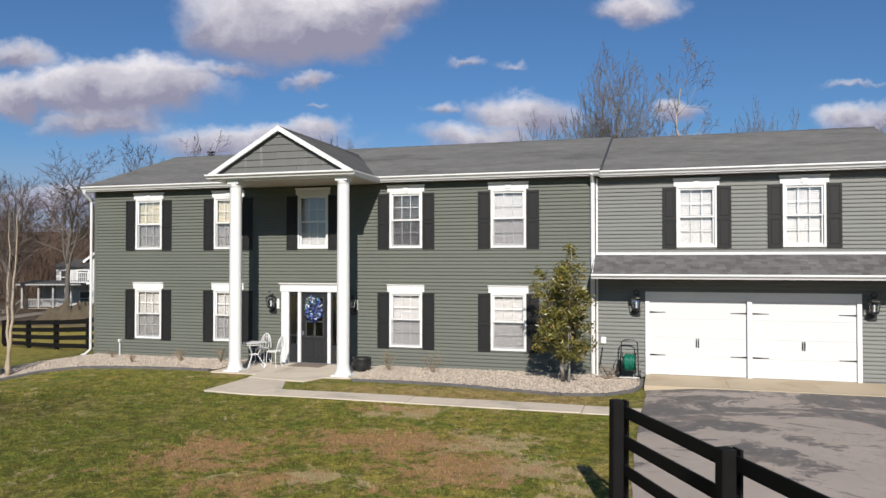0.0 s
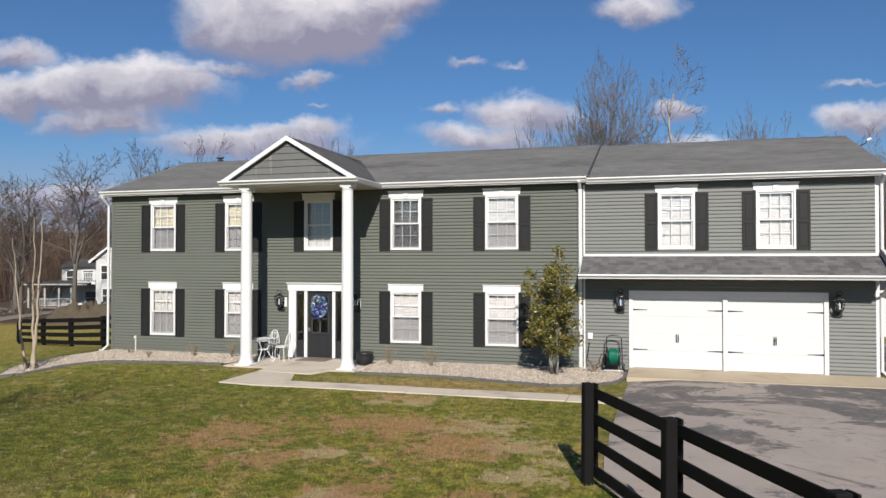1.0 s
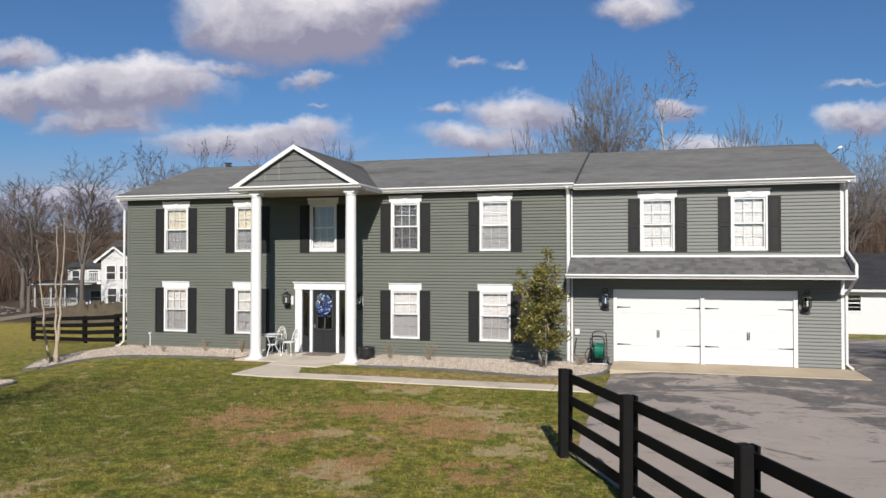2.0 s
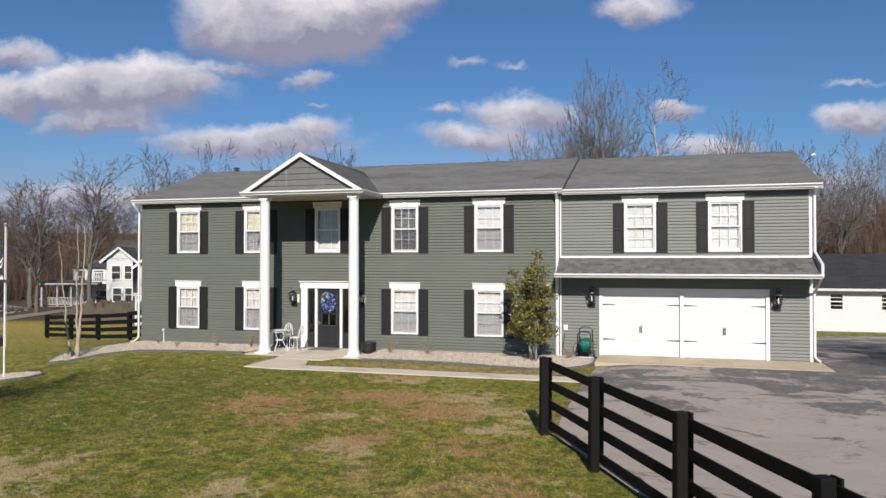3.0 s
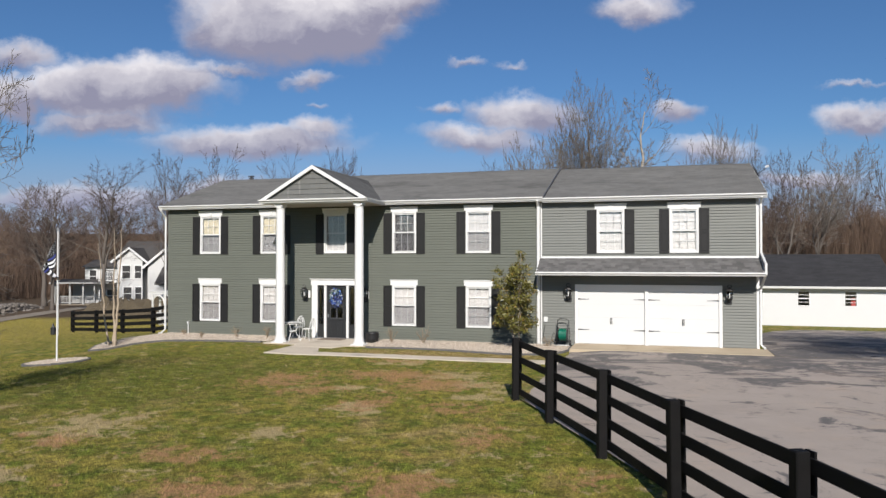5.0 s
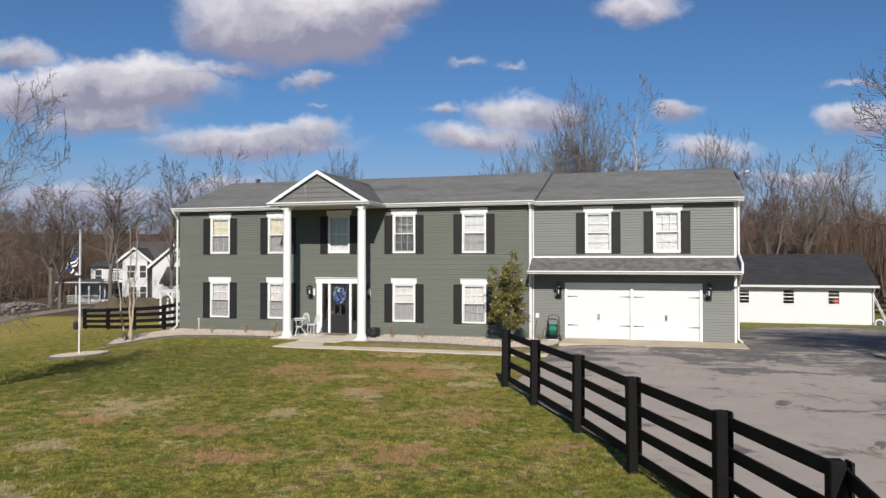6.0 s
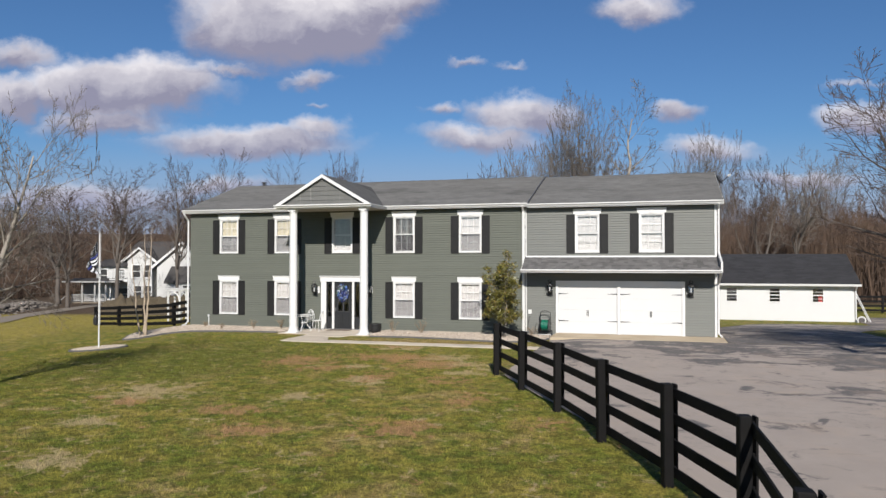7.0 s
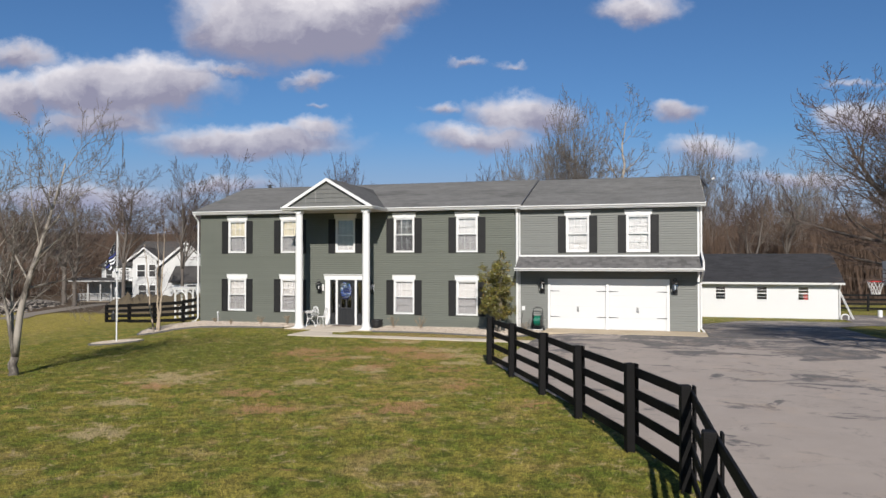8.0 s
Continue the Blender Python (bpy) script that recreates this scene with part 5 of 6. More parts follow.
# ---- trees and plants ----
def grow(rng, base, high, radius, kids, lens, upward, spread, wander, stems=1, tilt=(0.05, 0.2), first=0.3, stop=0.006):
    """Branch lines of a bare tree: (level, points, radii). kids: shoots borne by each level; lens: each level's length as a share of the height."""
    out, todo = [], []
    for s in range(stems):
        a = math.tau * s / stems + rng.uniform(-0.4, 0.4)
        t = rng.uniform(*tilt) if stems > 1 else 0.03
        d = Vector((math.cos(a) * t, math.sin(a) * t, 1)).normalized()
        off = 0.0 if stems == 1 else radius * 0.6
        todo.append((0, Vector(base) + Vector((math.cos(a) * off, math.sin(a) * off, 0)), d, high * lens[0] * (1.0 if s == 0 else rng.uniform(0.75, 1.0)), radius * (1.0 if s == 0 else rng.uniform(0.7, 0.95))))
    while todo:
        level, p, d, length, r = todo.pop()
        n = (9, 7, 5, 3, 2)[min(level, 4)]
        pts, radii = [p.copy()], [r * (1.3 if level == 0 else 1.0)]
        end = max(r * (0.3 if level == 0 else 0.25), stop * 0.5)
        for i in range(n):
            d = (d + Vector((rng.gauss(0, 1), rng.gauss(0, 1), rng.gauss(0, 0.7))) * wander + Vector((0, 0, upward if level else 0.05))).normalized()
            p = p + d * (length / n)
            pts.append(p.copy())
            radii.append(r + (end - r) * ((i + 1) / n) ** 0.85)
        out.append((level, pts, radii))
        if level < len(kids):
            lo, count = (first if level == 0 else 0.18), kids[level]
            for c in range(count):
                s = lo + (0.99 - lo) * (c + rng.uniform(0.2, 0.95)) / count
                i = min(int(s * n), n - 1)
                q = pts[i].lerp(pts[i + 1], s * n - i)
                ax = (pts[i + 1] - pts[i]).normalized()
                side = ax.orthogonal().normalized()
                side.rotate(Matrix.Rotation(rng.uniform(0, math.tau) if level else c * 2.4 + rng.uniform(-0.5, 0.5), 3, ax))
                ang = rng.uniform(*spread) * (1.15 - 0.5 * s)
                nd = (ax * math.cos(ang) + side * math.sin(ang)).normalized()
                here = radii[i] + (radii[i + 1] - radii[i]) * (s * n - i)
                todo.append((level + 1, q, nd, high * lens[level + 1] * (1.2 - 0.55 * s) * rng.uniform(0.65, 1.2), max(stop, here * rng.uniform(0.4, 0.7))))
    return out


def shoot(rng, p, d, length, r, tip, up, dev, angle, bare, kids, out):
    """One limb and all that it bears: each order of branches springs from the last along its outer part, shorter and thinner."""
    todo = [(p, d, length, r, 0, bare)]
    while todo:
        p, d, length, r, level, bare = todo.pop()
        n = (9, 6, 4, 2, 1)[level]
        pts, radii = [p.copy()], [r]
        for i in range(n):
            sway = dev * (1.0, 1.0, 0.9, 0.8, 0)[level]
            d = (d + Vector((rng.gauss(0, sway), rng.gauss(0, sway), rng.gauss(0, sway * 0.6) + up * (1.0, 0.8, 0.6, 0.5, 0)[level]))).normalized()
            p = p + d * (length / n)
            pts.append(p.copy())
            radii.append(max(tip * 0.55, r * (1 - 0.84 * ((i + 1) / n))))
        out.append((level, pts, radii))
        if level >= len(kids):
            continue
        for c in range(kids[level]):
            s = bare + (0.99 - bare) * (c + rng.uniform(0.1, 0.9)) / kids[level]
            i = min(int(s * n), n - 1)
            q = pts[i].lerp(pts[i + 1], s * n - i)
            ax = (pts[i + 1] - pts[i]).normalized()
            side = ax.orthogonal().normalized()
            side.rotate(Matrix.Rotation(c * 2.4 + rng.uniform(-0.7, 0.7), 3, ax))
            a = rng.uniform(*angle) * (1.1 - 0.4 * s) * (1.3, 1.15, 1.0, 1.0)[level]
            here = radii[i] + (radii[i + 1] - radii[i]) * (s * n - i)
            lo, hi = ((0.36, 0.72), (0.36, 0.70), (0.32, 0.62), (0.3, 0.55))[level]
            long = length * rng.uniform(lo, hi) * (1.1 - 0.45 * s)
            todo.append((q, (ax * math.cos(a) + side * math.sin(a)).normalized(), long, max(tip, here * rng.uniform(0.42, 0.72)), level + 1, 0.15))


def tree(name, label, seed, x, y, high, wide, radius, limbs, tilt, first, clear, stop, bark, twig=TWIG, up=0.06, dev=0.10, angle=(0.5, 0.95), lean=(0, 0), kids=(10, 6, 5, 3), group="bare trees"):
    """A bare tree: trunk to the height first, then limbs; high and wide (from the trunk) are its reach in metres."""
    rng, out = random.Random(seed), []
    base = Vector((0, 0, -0.15))
    if first > 0.3:
        n = 7
        pts = [base + Vector((lean[0] * i / n + rng.gauss(0, 0.03), lean[1] * i / n + rng.gauss(0, 0.03), (first + 0.15) * i / n)) for i in range(n + 1)]
        out.append((0, pts, [radius * (1.35 if i == 0 else 1.08 if i == 1 else 1.0 - 0.035 * i) for i in range(n + 1)]))
    else:
        pts = [base, base + Vector((0, 0, 0.05))]
    low = first if first > 0.3 else 0.0
    for s in range(limbs):
        a = math.tau * s / limbs + rng.uniform(-0.4, 0.4)
        t = rng.uniform(*tilt) * (0.35 if s == 0 and low else 1.0)
        p = pts[0].lerp(pts[-1], 1.0 - 0.35 * s / limbs) if low else base + Vector((math.cos(a), math.sin(a), 0)) * radius * (0.7 if limbs > 1 else 0)
        d = Vector((math.cos(a) * math.sin(t), math.sin(a) * math.sin(t), math.cos(t)))
        r = radius * (0.78 if s == 0 else rng.uniform(0.4, 0.62)) if low else radius * rng.uniform(0.7, 1.0)
        shoot(rng, p, d, (high - low) * (1.0 if s == 0 else rng.uniform(0.7, 0.95)) * (1 - 0.25 * t), r, stop, up, dev, angle, clear, kids, out)
    every = [q for _, ps, _ in out for q in ps]
    top = max(q.z for q in every)
    reach = sorted(math.hypot(q.x, q.y) for q in every)[int(len(every) * 0.985)]
    tall = (high - low) / (top - low)
    broad = min(max(wide / reach, tall * 0.7), tall * 2.4)
    for _, ps, _ in out:
        for q in ps:
            q.z = low + (q.z - low) * tall if q.z > low else q.z
            far = max(0.01, math.hypot(q.x, q.y) * broad)
            trim = broad * min(1.0, (wide + 0.2 * (far - wide)) / far if far > wide else 1.0)
            q.x, q.y = q.x * trim, q.y * trim
            q += Vector((x, y, ground_z(x, y)))
    t = thing(name, label, "tree", group=group)
    trunk, crown = B(), B()
    for level, ps, rs in out:
        if level < (2 if low else 1):
            trunk.tube(ps, rs, 8 if rs[0] > 0.06 else 5, cap=level == 0)
        else:
            crown.tube(ps, rs, 3, cap=False)
    part("trunk", trunk, bark, t, smooth=True)
    bulk("crown", crown.v, crown.f, twig, t, "bare winter branches and twigs", "", "")
    return t


# the pale forked tree on the front lawn
tree("lawn_tree", "bare pale-barked tree with forked stems on the front lawn", 12, -11.95, -16.6, 7.7, 2.7, 0.13, 3, (0.12, 0.32), 0.5, 0.3, 0.0065, BARK_PALE, BARK_MIX, 0.035, 0.06, (0.6, 1.0), kids=(12, 7, 5, 4))
# slender birch clump at the end of the gravel bed
def build_birch():
    rng, t = random.Random(8), thing("birch_clump", "slender three-stemmed birch with peeling tan bark", "tree", group="bare trees")
    x0, y0, crown = -17.38, -3.7, B()
    z0 = ground_z(x0, y0)
    for bx, by, dx, dy, high, r in ((-0.10, -0.05, -0.42, -0.15, 4.0, 0.042), (0.0, 0.10, -0.10, 0.12, 4.6, 0.05), (0.13, -0.02, 0.27, 0.05, 4.8, 0.052)):
        n = 14
        pts = [Vector((x0 + bx + dx * (i / n) ** 0.8 + rng.gauss(0, 0.018), y0 + by + dy * i / n + rng.gauss(0, 0.018), z0 - 0.1 + (high + 0.1) * i / n)) for i in range(n + 1)]
        radii = [r * (1.45 if i == 0 else 1.12 if i == 1 else 1.0) * (1 - 0.86 * i / n) for i in range(n + 1)]
        part("stem", B().tube(pts, radii, 8), BARK_BIRCH, t, smooth=True)
        out = []
        for c in range(9):
            i = 5 + c * 8 // 9
            a = c * 2.4 + rng.uniform(-0.6, 0.6)
            d = Vector((math.cos(a) * 0.45, math.sin(a) * 0.45, 0.9)).normalized()
            shoot(rng, pts[i], d, rng.uniform(0.5, 1.1) * (1.15 - 0.04 * i), max(0.006, radii[i] * 0.4), 0.0035, 0.02, 0.06, (0.3, 0.6), 0.2, (4, 2), out)
        for _, ps, rs in out:
            crown.tube(ps, rs, 3, cap=False)
    bulk("crown", crown.v, crown.f, BARK_MIX, t, "thin bare twigs", "", "")


build_birch()
# trees behind the house
tree("bare_tree", "pale crooked bare tree rising behind the garage roof", 31, 0.6, 34.8, 19.4, 5.0, 0.25, 4, (0.35, 0.95), 7.4, 0.2, 0.018, BARK_PALE, BARK_MIX, 0.04, 0.15, (0.5, 1.05), kids=(8, 5, 4, 3))
tree("bare_tree", "pale slender bare tree rising behind the roof", 34, -2.1, 34.4, 19.4, 2.9, 0.17, 3, (0.1, 0.3), 6.0, 0.25, 0.0165, BARK_PALE, BARK_MIX, 0.05, 0.09, (0.45, 0.9))
tree("bare_tree", "dense fan-shaped bare tree rising behind the roof", 33, -4.2, 34.0, 18.2, 5.2, 0.16, 8, (0.1, 0.8), 0.0, 0.42, 0.0140, BARK, BARK_MIX, 0.03, 0.06, (0.3, 0.65))
tree("bare_tree", "slender fan-shaped bare tree behind the garage", 35, 7.1, 54.0, 19.2, 3.8, 0.13, 4, (0.05, 0.25), 0.0, 0.4, 0.0144, BARK, BARK_MIX, 0.02, 0.06, (0.3, 0.65))
tree("bare_tree", "slender bare tree behind the garage", 65, 9.8, 54.0, 18.2, 2.9, 0.12, 3, (0.05, 0.2), 0.0, 0.4, 0.0144, BARK, BARK_MIX, 0.02, 0.06, (0.3, 0.65))
tree("bare_tree", "pale fan-shaped bare tree behind the outbuilding", 36, 12.0, 35.0, 13.0, 3.7, 0.15, 4, (0.08, 0.35), 1.2, 0.2, 0.0120, BARK, TWIG, 0.03, 0.08, (0.4, 0.8))
tree("bare_tree", "pale spreading bare tree behind the outbuilding", 37, 16.0, 42.0, 14.6, 4.8, 0.17, 4, (0.2, 0.6), 4.5, 0.15, 0.0120, BARK, BARK_MIX, 0.04, 0.10, (0.4, 0.8))
tree("bare_tree", "slender bare tree at the edge of the woods", 66, 21.5, 58.0, 17.0, 3.8, 0.13, 4, (0.1, 0.4), 0.0, 0.3, 0.0156, BARK, BARK_MIX, 0.02, 0.08, (0.4, 0.8))
tree("bare_tree", "rounded bare tree behind the portico", 38, -39.2, 54.0, 19.6, 7.0, 0.20, 8, (0.08, 0.55), 0.0, 0.4, 0.0144, BARK, TWIG, 0.02, 0.06, (0.3, 0.65))
tree("bare_tree", "small bare tree behind the portico", 40, -34.2, 56.0, 19.6, 3.4, 0.14, 4, (0.06, 0.3), 0.0, 0.4, 0.0144, BARK, TWIG, 0.02, 0.06, (0.3, 0.65))
tree("bare_tree", "small bare tree behind the roof", 39, -18.4, 70.0, 18.4, 3.2, 0.15, 5, (0.05, 0.28), 0.0, 0.4, 0.0168, BARK, TWIG, 0.02, 0.06, (0.4, 0.75))
tree("bare_tree", "tall bare tree with forked limbs past the west fence", 41, -48.8, 31.9, 15.6, 5.5, 0.22, 4, (0.2, 0.55), 4.8, 0.12, 0.0132, BARK, TWIG, 0.04, 0.10, (0.4, 0.8))
tree("bare_tree", "bare tree past the west fence", 42, -42.1, 32.4, 15.6, 4.3, 0.18, 4, (0.15, 0.5), 4.2, 0.12, 0.0132, BARK, TWIG, 0.04, 0.10, (0.4, 0.8))
tree("bare_tree", "bare tree behind the west fence", 46, -48.0, 46.0, 18.8, 5.5, 0.24, 4, (0.2, 0.55), 4.5, 0.12, 0.0156, BARK, TWIG, 0.04, 0.10, (0.4, 0.8))
tree("bare_tree", "bare tree beside the lane", 43, -66.0, 42.0, 15.2, 6.6, 0.28, 4, (0.25, 0.65), 4.5, 0.1, 0.0156, BARK, TWIG, 0.04, 0.10, (0.4, 0.85))
tree("bare_tree", "dark bare tree beyond the lane", 45, -57.0, 34.0, 13.0, 4.8, 0.20, 4, (0.25, 0.65), 3.6, 0.1, 0.0144, BARK, TWIG, 0.04, 0.11, (0.4, 0.85))
tree("bare_tree", "bare tree at the field's edge beyond the lane", 47, -78.0, 36.0, 14.5, 6.0, 0.22, 4, (0.25, 0.65), 3.6, 0.1, 0.0156, BARK, TWIG, 0.04, 0.11, (0.4, 0.85))
# large tree beside the drive
tree("yard_tree", "large bare tree with long arching limbs beside the drive", 52, 14.9, -5.4, 12.4, 5.8, 0.30, 16, (0.45, 1.3), 2.4, 0.12, 0.0105, BARK, TWIG, 0.16, 0.10, (0.4, 0.8), kids=(10, 6, 5, 3))


def build_woods():
    """Bare woodland all round the back of the place: tapered stems and limbs, fine twigs as slivers."""
    rng = random.Random(77)
    kinds = []
    for s in range(6):
        lines = grow(random.Random(100 + s), (0, 0, -0.3), 13.0, 0.13, (8, 7, 6), (0.8, 0.34, 0.18, 0.09), 0.09, (0.4, 0.9), 0.08, 1 + s % 3, (0.05, 0.2), 0.35, 0.022)
        v, f = [], []
        for level, pts, radii in lines:
            if level < 2:
                b = B().tube(pts[::2], radii[::2], 3, cap=False)
                f += [(n + len(v), m + len(v), o + len(v)) for q in b.f for n, m, o in ((q[0], q[1], q[2]), (q[0], q[2], q[3]))]
                v += b.v
            else:
                d = (pts[-1] - pts[0]).normalized()
                w = d.orthogonal().normalized() * (0.03 if level == 2 else 0.02)
                w.rotate(Matrix.Rotation(rng.uniform(0, 3.14), 3, d))
                n = len(v)
                v += [tuple(pts[0] - w), tuple(pts[0] + w), tuple(pts[-1])]
                f.append((n, n + 1, n + 2))
        kinds.append((np.array(v), np.array(f)))
    vs, fs, n, made = [], [], 0, 0
    while made < 820:
        a, d = rng.uniform(-1.0, 0.85), 66 + 120 * rng.random() ** 1.3
        x, y = d * math.sin(a) + 2, d * math.cos(a) - 14
        # keep the clearing round the neighbouring house and lane
        if -84 < x < -42 and y < 74 or x < -38 and y < 30 or y < 44:
            continue
        v, f = kinds[made % 6]
        c, s = math.cos(made * 2.4), math.sin(made * 2.4)
        k = rng.uniform(0.5, 0.95) * (1.0 if x < -20 else 0.9)
        w = rng.uniform(0.9, 1.3)
        vs.append(np.c_[(v[:, 0] * c - v[:, 1] * s) * k * w + x, (v[:, 0] * s + v[:, 1] * c) * k * w + y, v[:, 2] * k + ground_z(x, y)])
        fs.append(f + n)
        n += len(v)
        made += 1
    bulk("woods", np.concatenate(vs), np.concatenate(fs), WOODS, None, "far bare brown winter woodland on a low rise", "woods")


build_woods()


def build_scrub():
    """Brown saplings and brush that close the wood's edge."""
    g = np.random.default_rng(3)
    n = 360000
    a, d = g.uniform(-1.0, 0.85, n), 62 + 90 * g.random(n) ** 1.4
    x, y = d * np.sin(a) + 2, d * np.cos(a) - 14
    ok = ~((x > -84) & (x < -42) & (y < 74)) & ~((x < -36) & (y < 32)) & (y > 42)
    x, y = x[ok], y[ok]
    z = np.array([ground_z(p, q) for p, q in zip(x, y)])
    h, t = g.uniform(0.8, 1.0, len(x)) * (1.5 + 8.0 * g.random(len(x)) ** 1.3) * np.where(x < -20, 0.72, 1.0), g.uniform(0, math.tau, len(x))
    lx, ly = g.normal(0, 0.16, len(x)) * h, g.normal(0, 0.16, len(x)) * h
    w = 0.014 * h ** 0.5
    v = np.stack([np.c_[x - w * np.cos(t), y - w * np.sin(t), z - 0.1], np.c_[x + w * np.cos(t), y + w * np.sin(t), z - 0.1], np.c_[x + lx, y + ly, z + h]], 1).reshape(-1, 3)
    bulk("scrub", v, np.arange(len(v)).reshape(-1, 3), WOODS, None, "brown leafless brush along the edge of the woods", "brush")


build_scrub()


def leaf_cloud(rng, spots, per, size, jitter):
    """Pointed folded leaves round twig ends."""
    v, f = [], []
    for c in spots:
        for _ in range(per):
            p = Vector(c) + Vector((rng.gauss(0, jitter), rng.gauss(0, jitter), rng.gauss(0, jitter)))
            d = Vector((rng.uniform(-1, 1), rng.uniform(-1, 1), rng.uniform(-0.5, 0.9))).normalized()
            s = d.orthogonal().normalized()
            s.rotate(Matrix.Rotation(rng.uniform(0, math.tau), 3, d))
            up, l = d.cross(s), size * rng.uniform(0.6, 1.2)
            n = len(v)
            v += [p, p + d * l * 0.45 + s * l * 0.17 + up * l * 0.05, p + d * l, p + d * l * 0.45 - s * l * 0.17 + up * l * 0.05]
            f += [(n, n + 1, n + 2), (n, n + 2, n + 3)]
    return v, f


def build_evergreen():
    t = thing("evergreen_tree", "slim olive-leaved evergreen tree in the gravel bed", "tree")
    rng = random.Random(6)
    trunk, spots = B(), []
    base = Vector((-1.93, -1.45, -0.07))
    for s in range(4):
        a = math.tau * s / 4 + 0.5
        lean = (0.03, 0.10, 0.12, 0.08)[s]
        d = Vector((math.cos(a) * lean, math.sin(a) * lean, 1))
        top = (3.42, 2.9, 2.6, 2.75)[s]
        pts = [base + Vector((math.cos(a) * 0.09, math.sin(a) * 0.09, 0)) + d * top * i / 7 + Vector((rng.gauss(0, 0.03), rng.gauss(0, 0.03), 0)) for i in range(8)]
        trunk.tube(pts, [0.026 - 0.003 * i for i in range(8)], 6)
        for i in range(24):
            h = 0.2 + 0.8 * (i + rng.random()) / 24
            j = min(int(h * 7), 6)
            p = pts[j].lerp(pts[j + 1], min(1.0, h * 7 - j))
            z = h * top / 3.42
            out = (0.82 - 0.62 * z) * rng.uniform(0.35, 1.25)
            b = rng.uniform(0, math.tau)
            e = p + Vector((math.cos(b) * out, math.sin(b) * out, rng.uniform(-0.05, 0.32) * (0.5 + out)))
            trunk.tube([p, p.lerp(e, 0.5) + Vector((0, 0, 0.03)), e], [0.008, 0.006, 0.003], 4)
            spots += [tuple(p.lerp(e, f)) for f in ((0.5, 0.72, 0.9, 1.0) if out > 0.3 else (0.6, 1.0))]
    part("trunk", trunk, BARK_PALE, t, smooth=True)
    v, f = leaf_cloud(rng, spots, 23, 0.12, 0.06)
    tint = [i // 2 % 9 == 0 for i in range(len(f))]
    bulk("crown", [tuple(p) for p in v], [q for q, k in zip(f, tint) if not k], LEAF, t, "glossy olive and dark green leaves")
    bulk("bronze_leaves", [tuple(p) for p in v], [q for q, k in zip(f, tint) if k], LEAF_BRONZE, t, "bronze and yellowed leaves")


build_evergreen()


def shrub(x, y, high, seed):
    t = thing("dormant_shrub", "small leafless shrub in the gravel bed", "shrub", group="dormant shrubs")
    rng = random.Random(seed)
    for i in range(16):
        b = B()
        a, s = rng.uniform(0, math.tau), rng.uniform(0.2, 0.9)
        p = Vector((x, y, ground_z(x, y) + 0.03))
        e = p + Vector((math.cos(a) * s * high * 0.8, math.sin(a) * s * high * 0.5, high * rng.uniform(0.5, 1)))
        m = p.lerp(e, 0.5) + Vector((0, 0, 0.05))
        b.tube([p, m, e], [0.006, 0.005, 0.0025], 3)
        for _ in range(3):
            q = m.lerp(e, rng.random())
            b.tube([q, q + Vector((rng.gauss(0, 0.08), rng.gauss(0, 0.08), rng.uniform(0.02, 0.14)))], [0.004, 0.002], 3)
        part("stem", b, STRAW, t)


for i, (x, y, h) in enumerate([(-16.3, -0.7, 0.22), (-13.7, -0.8, 0.45), (-12.3, -0.8, 0.5), (-6.9, -0.9, 0.6), (-5.6, -0.95, 0.62), (-0.95, -0.75, 0.4), (-14.9, -1.5, 0.2)]):
    shrub(x, y, h, 60 + i)


